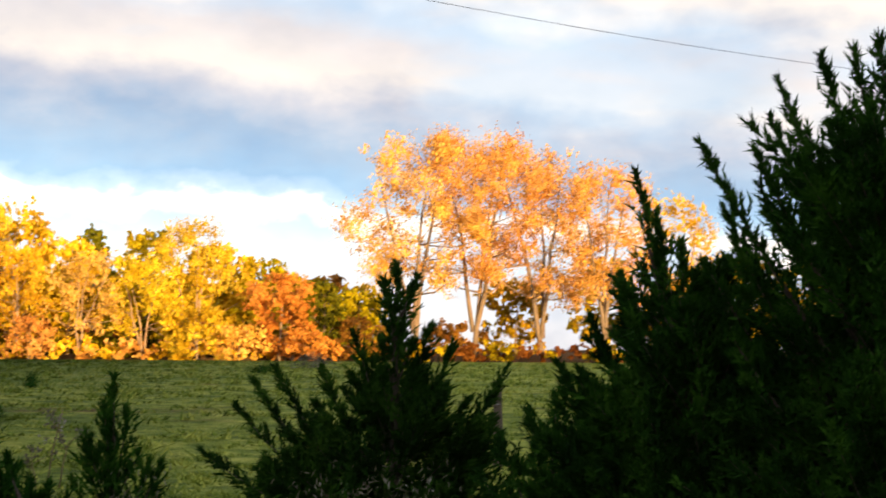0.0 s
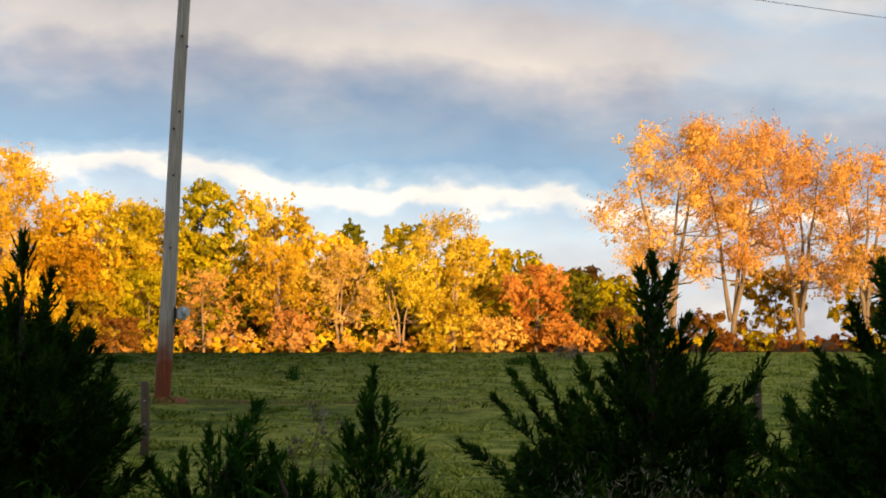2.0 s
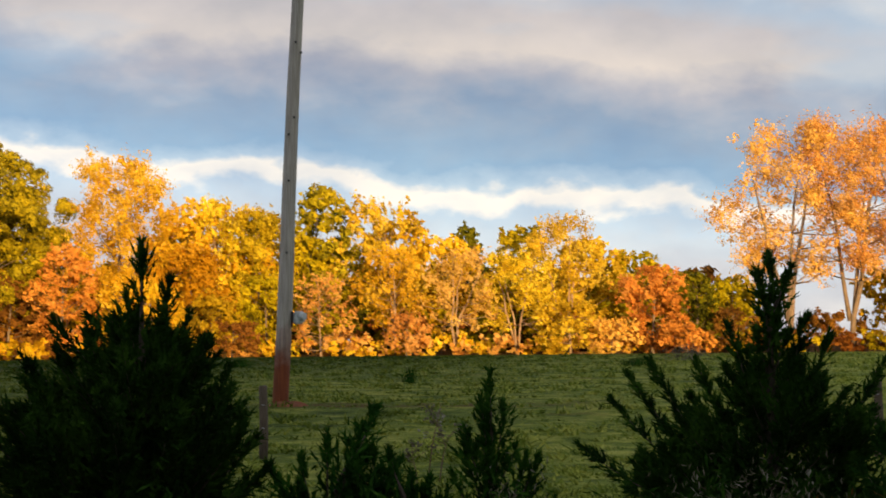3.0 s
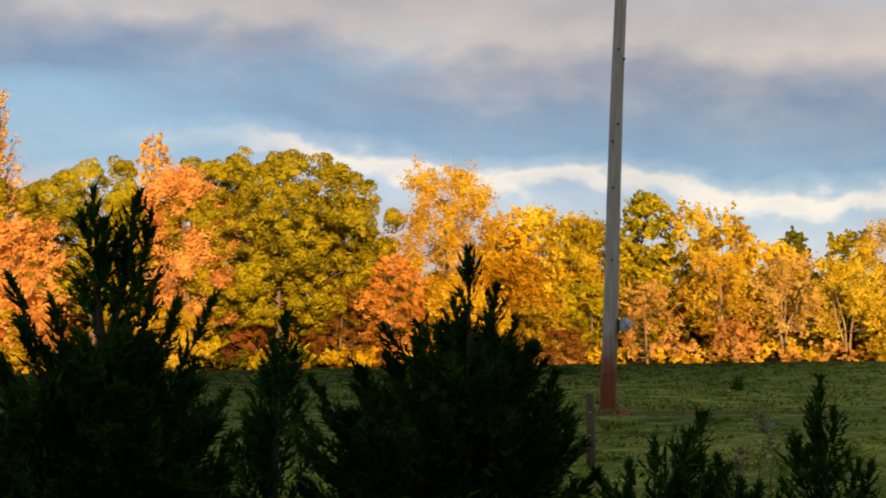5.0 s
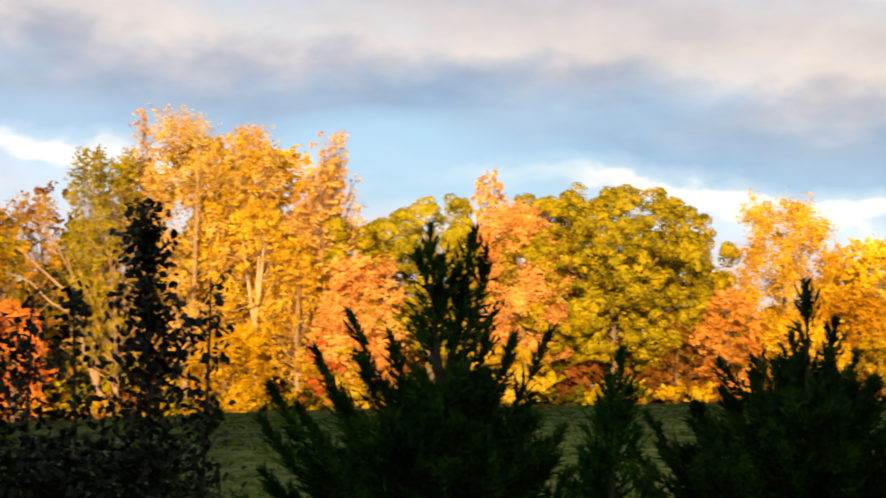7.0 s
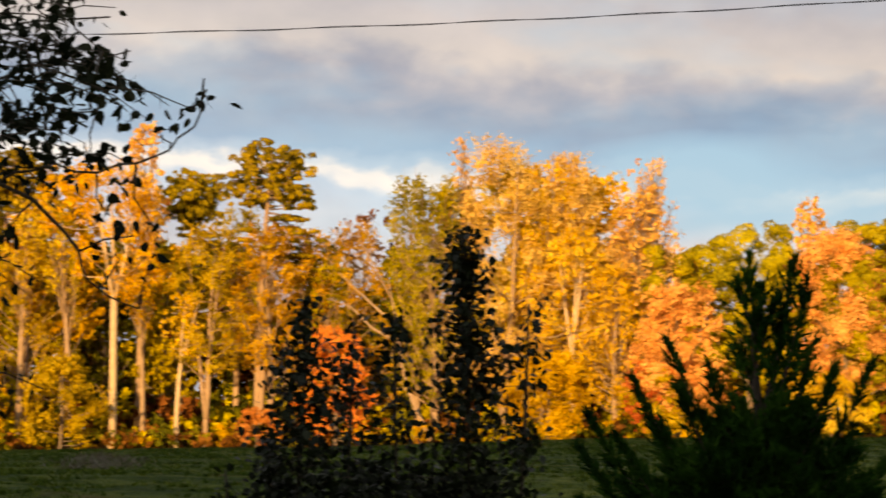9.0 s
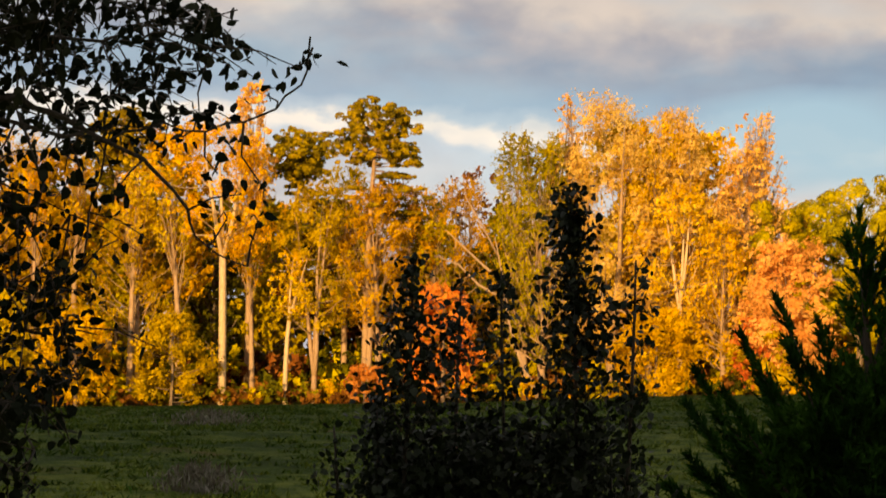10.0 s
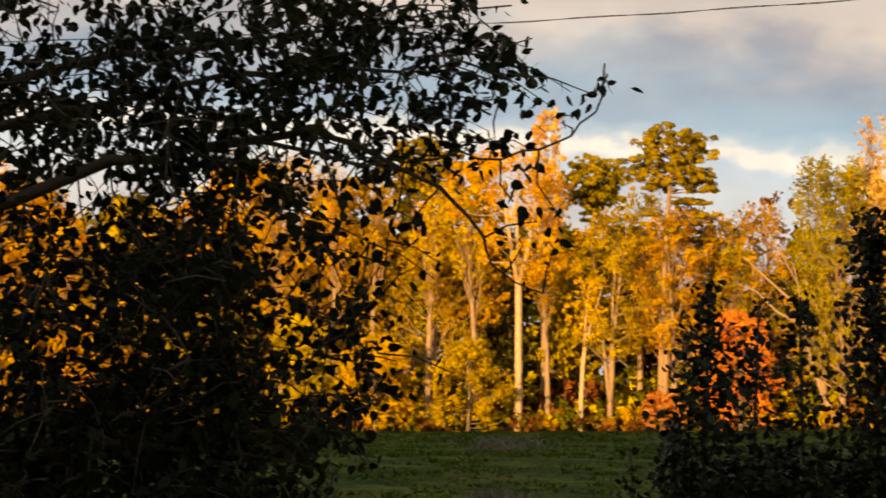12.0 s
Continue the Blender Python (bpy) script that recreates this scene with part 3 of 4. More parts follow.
tree("full", "olive", 14.5, 142, 8.7, 4.1, 0.05)
tree("twiggy", "peach", 14.3, 136, 5.7, 4.8, 0.05)
tree("full", "lime", 16.0, 141, 10.9, 5.9, 0.05)
tree("open", "yellow", 17.4, 141, 11.4, 5.1, 0.12)
tree("full", "bronze", 18.0, 139, 7.8, 5.7, 0.05)
tree("full", "olive", 15.8, 138, 5.7, 4.0, 0.02)
tree("full", "yellow", 7.1, 135, 3.7, 4.3, 0.02)
tree("full", "gold", 20.0, 139, 14.2, 7.9, 0.05)
tree("full", "tawny", 21.6, 136, 7.8, 4.3, 0.02)
# maroon foliage added for the brown shade low beside the oak
tree("full", "maroon", 23.1, 138, 6.0, 4.7, 0.02)
tree("oak", "oak", 22.3, 143, 12.6, 5.6, 0.1)
tree("oak", "oak", 24.9, 140, 16.0, 15.4, 0.12)
tree("full", "bronze", 24.0, 145, 11.3, 6.6, 0.05)
tree("full", "lime", 17.4, 136, 4.2, 4.0, 0.02)
tree("full", "gold", 19.1, 136, 5.0, 5.0, 0.02)
tree("oak", "oak", 27.1, 142.5, 15.9, 7.4, 0.25)
tree("full", "pink", 27.4, 137, 14.0, 7.2, 0.2)
tree("open", "peach", 28.3, 146, 17.2, 3.7, 0.3)
tree("oak", "oak", 30.15, 139, 15.5, 9.6, 0.2)
tree("oak", "oak", 32.6, 141, 14.6, 5.4, 0.25)
tree("full", "yellow", 27.9, 135, 4.4, 5.3, 0.02)
tree("full", "lime", 32.7, 135, 4.5, 4.4, 0.02)
tree("full", "pink", 32.2, 136, 10.6, 6.6, 0.15)
tree("open", "gold", 34.0, 137, 12.3, 4.3, 0.12)
tree("full", "orange", 33.0, 135, 5.4, 3.1, 0.02)
tree("vase", "pale", 35.0, 140.5, 20.4, 6.6, 0.1)
tree("twiggy", "peach", 33.5, 141, 18.0, 4.6, 0.2)
tree("open", "gold", 36.1, 141.2, 20.2, 5.6, 0.15)
tree("bole", "gold", 35.2, 137, 14.8, 5.2, 0.4)
tree("vase", "pale", 37.2, 140, 21.4, 8.7, 0.08)
tree("twiggy", "peach", 33.2, 141.4, 20.3, 3.6, 0.35)
tree("twiggy", "peach", 38.4, 141.4, 22.1, 2.0, 0.4)
tree("full", "yellow", 36.8, 144, 19.8, 7.7, 0.1)
tree("full", "gold", 34.4, 145, 19.4, 7.4, 0.1)
tree("full", "olive", 38.9, 143, 18.7, 5.2, 0.08)
tree("twiggy", "peach", 32.8, 141, 18.0, 5.6, 0.2)
tree("open", "oak", 39.2, 139, 19.0, 5.4, 0.1)
tree("full", "bronze", 35.9, 135, 6.1, 6.1, 0.02)
tree("full", "pale", 35.6, 147, 16.3, 11.7, 0.15)
tree("full", "orange", 42.0, 136, 8.3, 4.5, 0.02)
tree("full", "dark", 40.6, 143, 11.8, 4.0, 0.05)
tree("twiggy", "maroon", 41.2, 148, 17.0, 5.7, 0.1)
tree("pine", "pine", 44.25, 139, 21.4, 6.9, 0.78)
tree("pine", "pine", 46.4, 146, 19.9, 4.6, 0.79)
tree("vase", "lime", 45.75, 136.5, 15.6, 5.8, 0.3)
tree("open", "bronze", 43.9, 137.5, 15.3, 5.4, 0.3)
tree("open", "bronze", 43.0, 141, 15.6, 4.6, 0.3)
tree("full", "olive", 42.5, 144, 14.6, 5.0, 0.2)
tree("open", "olive", 44.9, 141, 17.2, 4.2, 0.4)
tree("open", "olive", 42.4, 140, 13.3, 4.0, 0.2)
tree("twiggy", "bronze", 41.7, 141, 16.1, 7.6, 0.15)
tree("bole", "amber", 48.35, 135.5, 19.2, 8.0, 0.52)
tree("open", "peach", 47.6, 143, 23.7, 3.6, 0.4)
tree("full", "tawny", 44.3, 134, 2.8, 2.6, 0.02)
tree("full", "oak", 43.2, 142, 10.2, 4.0, 0.05)
tree("full", "bronze", 49.8, 142, 20.3, 5.8, 0.35)
tree("open", "lime", 50.8, 139, 14.4, 6.7, 0.35)
tree("full", "bronze", 52.5, 134, 6.7, 5.3, 0.02)
tree("full", "lime", 49.8, 134, 6.2, 5.0, 0.02)
tree("pine", "pine", 51.6, 144, 21.2, 5.6, 0.78)
tree("full", "olive", 51.8, 145, 17.2, 6.4, 0.4)
tree("open", "bronze", 54.8, 141, 19.6, 8.8, 0.35)
tree("full", "lime", 54.7, 135, 7.9, 5.0, 0.02)
tree("open", "bronze", 57.9, 142, 16.3, 8.4, 0.3)
tree("full", "olive", 57.4, 136, 8.0, 6.5, 0.02)
tree("open", "yellow", 60.5, 140, 15.0, 8.5, 0.25)
tree("open", "amber", 63.2, 141, 18.0, 9.2, 0.3)
tree("full", "gold", 60.5, 136, 8.0, 6.0, 0.02)
tree("full", "bronze", 63.2, 136, 8.0, 5.9, 0.02)
tree("full", "dark", 59.7, 148, 14.6, 8.6, 0.1)
tree("full", "dark", 53.6, 150, 15.6, 8.5, 0.2)
tree("slim", "amber", 53.7, 138, 17.2, 2.0, 0.62)
tree("slim", "bronze", 52.6, 140, 18.6, 2.4, 0.6)
tree("slim", "yellow", 51.0, 138, 17.1, 2.2, 0.62)
tree("slim", "amber", 50.8, 141, 16.7, 2.0, 0.65)
tree("slim", "lime", 49.6, 137, 17.0, 2.7, 0.6)
tree("slim", "bronze", 47.5, 138, 13.5, 2.4, 0.6)
tree("bole", "gold", 46.57, 136, 10.8, 2.2, 0.56)
tree("slim", "bronze", 44.2, 138.6, 16.0, 2.7, 0.7)
tree("slim", "bronze", 55.2, 139, 16.9, 3.2, 0.6)
tree("slim", "amber", 57.4, 138, 14.8, 2.7, 0.6)
tree("slim", "yellow", 59.0, 138, 15.1, 2.7, 0.6)
tree("slim", "amber", 61.3, 138, 14.8, 2.7, 0.6)
tree("full", "dark", 56.5, 143, 15.7, 3.6, 0.1)
tree("full", "dark", 48.6, 146, 14.2, 4.6, 0.1)
tree("full", "olive", 51.4, 143, 10.7, 3.7, 0.05)
tree("full", "dark", 53.5, 145, 11.7, 4.1, 0.05)
tree("open", "oak", 39.7, 141, 19.6, 4.0, 0.15)
tree("full", "oak", 40.3, 145, 14.4, 4.1, 0.1)
tree("full", "maroon", 42.7, 146, 13.1, 4.4, 0.2)
tree("open", "bronze", 36.1, 143, 15.9, 4.0, 0.2)
tree("full", "pink", 32.5, 137, 9.7, 4.0, 0.1)
tree("full", "lime", 18.3, 146, 9.4, 6.5, 0.05)
tree("full", "gold", 16.5, 143, 8.0, 6.4, 0.04)
tree("full", "olive", 14.4, 146, 8.2, 5.7, 0.05)
tree("full", "gold", 10.7, 145, 8.5, 6.6, 0.05)
tree("full", "yellow", 6.7, 145, 8.1, 7.1, 0.05)
tree("full", "olive", 3.7, 144, 5.6, 4.9, 0.04)
tree("full", "lime", 2.4, 145, 5.3, 3.9, 0.04)
tree("full", "maroon", 16.8, 134.5, 2.4, 3.9, 0.02)
tree("full", "gold", 17.7, 142, 11.1, 6.4, 0.05)
tree("full", "lime", 16.3, 144, 10.3, 5.1, 0.05)
tree("full", "lime", 29.1, 144, 11.4, 7.3, 0.06)
tree("full", "gold", 31.9, 144, 13.1, 7.2, 0.06)
tree("full", "olive", 50.4, 144, 16.8, 6.2, 0.2)
tree("full", "olive", 47.0, 143, 14.5, 5.2, 0.2)
tree("full", "bronze", 53.5, 145, 18.0, 7.4, 0.25)
tree("full", "gold", 56.4, 145, 19.3, 7.4, 0.25)
tree("full", "olive", 59.4, 146, 16.7, 7.3, 0.2)
tree("full", "bronze", 62.5, 146, 17.1, 8.4, 0.2)


def build_far_woods():
    """The deeper woods that close the gaps between the edge trees, and the thicket at their feet."""
    rng = np.random.default_rng(5)
    # shade between the trunks is put into the colours: more dark and maroon
    spans = ((3.5, 38, 4.8, ("olive", "bronze", "maroon", "lime")), (36, 45, 9.0, ("bronze", "maroon", "dark", "olive")), (44, 72, 13.5, ("bronze", "maroon", "dark", "olive")), (-18, -4, 2.2, ("olive", "maroon")))
    for lo, hi, tall, colours in spans:
        for c in colours:
            sets = []
            for _ in range(int((hi - lo) * (11.0 if lo > 40 else 7.5 if lo > 30 else 4.5 if lo > 0 else 1.5))):
                az, r = rng.uniform(lo, hi), rng.uniform(149, 160)
                p, rad = on_ground(az, r), rng.uniform(1.0, 2.1)
                sets.append(lobe_leaves(rng, np.array(p) + np.array([0, 0, rng.uniform(0.5, tall)]), rad, 0.8, int(33 * rad)))
            pts, nrm = np.concatenate([p for p, _ in sets]), np.concatenate([q for _, q in sets])
            ob = leaf_mesh("far_woods", [leaf_tris(pts, nrm, 0.72, rng)], LEAF[c], None)
            tagged(ob, f"{LOOKS[c]} foliage deep in the woods", "woods", kind="stuff")
    for c, n in (("dark", 420), ("maroon", 330), ("olive", 260)):
        sets = []
        for _ in range(n):
            az, r, rad = rng.uniform(2.5, 70), rng.uniform(140, 150), rng.uniform(0.8, 1.5)
            sets.append(lobe_leaves(rng, np.array(on_ground(az, r)) + np.array([0, 0, rng.uniform(0.2, 2.6)]), rad, 0.8, int(48 * rad), 0.2))
        pts, nrm = np.concatenate([p for p, _ in sets]), np.concatenate([q for _, q in sets])
        ob = leaf_mesh("understorey", [leaf_tris(pts, nrm, 0.5, rng)], LEAF[c], None)
        tagged(ob, f"{LOOKS[c]} brush beneath the trees", "woods", kind="stuff")
    # dark and maroon shares paint in the shadowed gaps at the trees' feet
    for c, share, lo, hi in (("bronze", 1.1, 18, 66), ("olive", 1.1, 18, 66), ("maroon", 1.9, 20, 66), ("dark", 1.9, 24, 66), ("gold", 0.8, 5, 24), ("peach", 0.6, 4, 20), ("maroon", 0.3, -5, 5), ("olive", 0.3, -9, 4)):
        sets = []
        for _ in range(int(88 * share)):
            az, r = rng.uniform(lo, hi), rng.uniform(134.5, 139)
            rad = rng.uniform(0.35, 0.95)
            sets.append(lobe_leaves(rng, np.array(on_ground(az, r)) + np.array([0, 0, rng.uniform(0.1, 0.9)]), rad, 0.9, int(130 * rad)))
        pts, nrm = np.concatenate([p for p, _ in sets]), np.concatenate([q for _, q in sets])
        ob = leaf_mesh("thicket", [leaf_tris(pts, nrm, 0.26, rng)], LEAF[c], None)
        tagged(ob, f"low {LOOKS[c]} thicket along the woods' edge", "thicket", kind="stuff")


build_far_woods()

# ---- utility pole and its lines ----


def rod(bm, a, b, r0, r1, seg=12):
    """A round bar from a to b."""
    a, b = Vector(a), Vector(b)
    m = Matrix.Translation((a + b) / 2) @ (b - a).to_track_quat("Z", "Y").to_matrix().to_4x4()
    bmesh.ops.create_cone(bm, cap_ends=True, segments=seg, radius1=r0, radius2=r1, depth=(b - a).length, matrix=m)


def block(bm, centre, size, turn=0.0, bevel=0.006):
    made = bmesh.ops.create_cube(bm, size=1, matrix=Matrix.Translation(centre) @ pose(0, 0, 0, 0, 0, turn) @ Matrix.Diagonal((*size, 1)))
    edges = list({e for v in made["verts"] for e in v.link_edges})
    bmesh.ops.bevel(bm, geom=edges, offset=bevel, segments=2, affect="EDGES", clamp_overlap=True)


def part(name, bm, mat, parent, label="", smooth=True):
    me = bpy.data.meshes.new(name)
    bm.to_mesh(me)
    bm.free()
    if smooth:
        me.polygons.foreach_set("use_smooth", np.ones(len(me.polygons), dtype=bool))
        me.set_sharp_from_angle(angle=radians(40))
    me.materials.append(mat)
    ob = new(name, me)
    ob.parent = parent
    return tagged(ob, label)


POLE_AT, POLE_H = on_ground(15.45, 38.0), 10.1


def utility_pole():
    p = thing("utility_pole", "weathered grey wooden utility pole with red clay foot", "utility pole", "power line", POLE_AT, 15.4)
    lean = Vector((0.047, 0.0, 1.0))
    tb = Tubes(20)
    zs = [-0.5, 0.0, 0.6, 1.4, 2.5, 4.0, 6.0, 8.0, POLE_H]
    tb.run([Vector((lean.x * z + 0.012 * math.sin(z * 0.9), 0, z)) for z in zs], [0.155 - 0.0052 * max(z, 0) for z in zs])
    tb.mesh("shaft", POLE, p)
    bm = bmesh.new()
    # meter socket on the side, turned half away
    block(bm, (0.36, -0.06, 1.66), (0.20, 0.16, 0.25), 18, 0.03)
    rod(bm, (0.42, -0.10, 1.68), (0.47, -0.14, 1.68), 0.085, 0.075, 20)
    box = part("meter_box", bm, GREY_BOX, p, "small round grey electric meter box")
    bm = bmesh.new()
    block(bm, (0.235, -0.05, 1.64), (0.035, 0.12, 0.29), 0, 0.006)
    part("bracket", bm, BLACK, box, "black mounting bracket")
    for z, dx in ((6.95, 0.0), (6.75, 0.11), (5.50, 0.03), (5.17, -0.06), (4.28, -0.02), (2.9, 0.0)):
        bm = bmesh.new()
        rod(bm, (lean.x * z + dx, -0.13, z), (lean.x * z + dx, -0.165, z), 0.026, 0.022, 8)
        part("bolt", bm, BLACK, p)
    for z in (POLE_H - 0.25, POLE_H - 0.05):
        bm = bmesh.new()
        rod(bm, (lean.x * z, -0.12, z), (lean.x * z, -0.24, z), 0.035, 0.045, 10)
        part("insulator", bm, METAL, p)
    return p


pole = utility_pole()


def line(label, start, end, sag, radius, twist):
    """A sagging cable; twist adds the wound conductors round the bearer."""
    tb = Tubes(5)
    n = 60
    for strand in range(2 if twist else 1):
        pts = []
        steps = n * (4 if twist else 1)
        for i in range(steps + 1):
            s = i / steps
            p = start.lerp(end, s) - Vector((0, 0, 4 * sag * s * (1 - s)))
            if strand:
                p += Vector((0, 0, 1)) * math.sin(i * 0.55) * 0.018 + Vector((0.02 * math.cos(i * 0.55), 0, 0))
            pts.append(p)
        tb.run(pts, [radius] * len(pts))
    ob = tb.mesh("power_line", BLACK, None)
    return tagged(ob, label, "cable", "power line")


TOP = POLE_AT + Vector((0.47, -0.13, POLE_H))
LINE_RIGHT, LINE_LEFT = polar(-30, 75), polar(85, 60)
line("thin sagging overhead line running to the pole", Vector((TOP.x, TOP.y, 10.45)), Vector((LINE_RIGHT.x, LINE_RIGHT.y, 10.6)), 1.46, 0.008, False)
line("twisted black service cable sagging from the pole", Vector((TOP.x, TOP.y, 10.08)), Vector((LINE_LEFT.x, LINE_LEFT.y, 11.15)), 1.3, 0.008, True)

# ---- fence posts, stone, dry stalks ----


def fence_post(az, r, top):
    at = on_ground(az, r, -0.05)
    p = thing("fence_post", "old grey-brown round wooden fence post in the grass", "fence post", "posts along the field", at, az)
    h = top - at.z
    tb = Tubes(10)
    tb.run([Vector((0.012 * math.sin(z * 3), 0, z)) for z in (0, h * 0.4, h * 0.8, h - 0.012, h)], [0.068, 0.066, 0.063, 0.062, 0.052])
    tb.mesh("shaft", POST, p)
    for k in (0.45, 0.75):
        bm = bmesh.new()
        rod(bm, (-0.02, -0.062, h * k), (0.02, -0.066, h * k), 0.006, 0.006, 6)
        part("staple", bm, METAL, p)


fence_post(15.94, 28.5, 1.336)
fence_post(-1.58, 27.5, 1.475)


def soil_patch():
    rng = np.random.default_rng(8)
    verts, faces = [], []
    at = POLE_AT
    n = 28
    for i, (k, z) in enumerate(((1.0, -0.03), (0.72, 0.03), (0.4, 0.06), (0.0, 0.07))):
        for j in range(n):
            a = 2 * math.pi * j / n
            q = 1 + 0.25 * noise.noise(Vector((math.cos(a) * 1.7, math.sin(a) * 1.7, 2)))
            x, y = at.x + 0.18 + math.cos(a) * 0.42 * k * q, at.y - 0.1 + math.sin(a) * 0.36 * k * q
            verts.append((x, y, ground_z(x, y) + z + 0.012 * rng.normal()))
    for i in range(3):
        for j in range(n):
            a, b = i * n + j, i * n + (j + 1) % n
            faces.append((a, b, b + n, a + n))
    ob = mesh_object("soil_mound", verts, faces, SOIL, None, "", True)
    tagged(ob, "bare red clay heaped round the pole's foot", "soil", kind="structure")


soil_patch()


def gravel_lane():
    """A pale gravel lane at the foot of the field, with a low clay bank along its far side."""
    lane = plain("pale_gravel", (0.22, 0.215, 0.21), 0.95, 0, 0.45, 22.0)
    for name, label, mat, rows in (
            ("gravel_lane", "pale grey gravel lane below the pasture", lane, [(16.9, 0.0), (17.1, 0.03), (17.7, 0.045), (18.4, 0.06), (19.1, 0.045), (19.8, 0.03), (20.0, -0.03)]),
            ("clay_bank", "low crumbling red clay bank beside the lane", SOIL, [(19.9, -0.02), (19.96, 0.06), (20.1, 0.11), (20.3, 0.10), (20.5, -0.03)])):
        verts, faces, angles = [], [], np.arange(-18, 66, 0.5)
        for r, lift in rows:
            for az in angles:
                wob = 0.12 * noise.noise(Vector((az * 0.25, 0, 1))) + 0.05 * noise.noise(Vector((az * 1.3, r, 2)))
                p = on_ground(az, r + wob)
                verts.append((p.x, p.y, p.z + lift + 0.02 * noise.noise(Vector((az * 2.1, r * 3, 7))) * (lift > 0)))
        n = len(angles)
        for i in range(len(rows) - 1):
            for j in range(n - 1):
                k = i * n + j
                faces.append((k, k + n, k + n + 1, k + 1))
        ob = mesh_object(name, verts, faces, mat, None, "", True)
        tagged(ob, label, "lane" if name == "gravel_lane" else "bank", kind="structure")


gravel_lane()


def dead_tree():
    """A pale dead tree at the edge of the woods: a bent stem and bare crooked boughs."""
    at = on_ground(40.3, 134.6, -0.1)
    t = thing("dead_tree", "pale bare dead tree with crooked boughs", "tree", "autumn woods at the field's edge", at)
    w = lambda az, z: polar(az, 134.6, z) - at
    for name, pts, r0 in (("trunk", [(39.3, 1.6), (39.46, 2.6), (39.82, 4.3), (40.12, 6.6), (40.3, 9.6), (40.55, 12.5)], 0.17),
                          ("bough", [(40.28, 9.3), (40.9, 10.6), (41.5, 11.9), (42.0, 13.0)], 0.12),
                          ("bough", [(40.2, 8.2), (41.0, 9.2), (41.6, 10.6), (42.3, 11.2)], 0.11),
                          ("bough", [(40.45, 11.2), (41.0, 13.6), (41.4, 15.2), (41.5, 16.8)], 0.09)):
        limb = Tubes(7)
        raw = [w(*p) for p in pts]
        limb.run(raw, [r0 * (1 - 0.8 * k / (len(raw) - 1)) for k in range(len(raw))])
        limb.mesh(name, PALE_BARK, t)


dead_tree()


def dry_stalk(az, r, height, lean, heads=5, label="dry brown weed stalk standing in the pasture"):
    rng = np.random.default_rng(int(az * 10) + 600)
    t = thing("weed_stalk", label, "weed", "dry weeds", on_ground(az, r, -0.03))
    tb = Tubes(5)
    tip = Vector((lean, 0, height))
    tb.run([Vector((0, 0, 0)), Vector((lean * 0.35, 0.02, height * 0.5)), tip], [0.011, 0.009, 0.004])
    pts = []
    for i in range(heads):
        b = Vector((lean * 0.8, 0.01, height * rng.uniform(0.62, 0.95)))
        e = b + Vector((rng.normal() * 0.10, rng.normal() * 0.06, rng.uniform(0.08, 0.2)))
        tb.run([b, (b + e) / 2, e], [0.005, 0.004, 0.002])
        pts.append(np.array(e) + rng.normal(size=(14, 3)) * 0.03)
    tb.mesh("stem", plain_stalk, t)
    tagged(leaf_mesh("seed_fluff", [cards(np.concatenate(pts), 0.045, rng)], DRY, t), kind="stuff")


plain_stalk = bark_material("dry_stalk", (0.10, 0.06, 0.035), (0.22, 0.14, 0.08), 8.0)
dry_stalk(11.25, 24.0, 1.0, 0.18)
dry_stalk(10.9, 24.5, 0.62, 0.12)
dry_stalk(11.5, 23.5, 0.5, -0.08)


def field_clump(az, r, height, width, mat, label, count):
    """A clump of rank grass or weeds standing out of the short pasture."""
    rng = np.random.default_rng(int(az * 10) + 900)
    n = count
    p = rng.normal(size=(n, 3)) * np.array([width * 0.3, width * 0.3, 0])
    p[:, 2] = rng.uniform(0.05, 1.0, n) * height * (1 - 0.5 * np.clip(np.hypot(p[:, 0], p[:, 1]) / width, 0, 1))
    ob = leaf_mesh("weed_clump", [cards(p, 0.16, rng, "blade", up=(0.45, (0, 0, 1)))], mat, None)
    ob.location = on_ground(az, r)
    tagged(ob, label, "weeds", "weed clumps in the field", kind="stuff")


field_clump(11.72, 50.0, 0.42, 0.28, CEDAR, "small dark green thistle standing in the pasture", 160)
field_clump(3.75, 88.0, 0.75, 1.5, DRY, "brown dead weed clump in the pasture", 700)
field_clump(48.7, 46.0, 0.42, 1.6, DRY, "brown dead weed clump in the pasture", 700)
field_clump(48.9, 27.5, 0.45, 0.9, DRY, "brown dead weed clump in the pasture", 700)
field_clump(16.6, 78.0, 0.35, 0.8, CEDAR, "dark rank grass clump in the pasture", 400)
field_clump(5.2, 70.0, 0.3, 0.9, CEDAR, "dark rank grass clump in the pasture", 400)

# ---- cedars ----


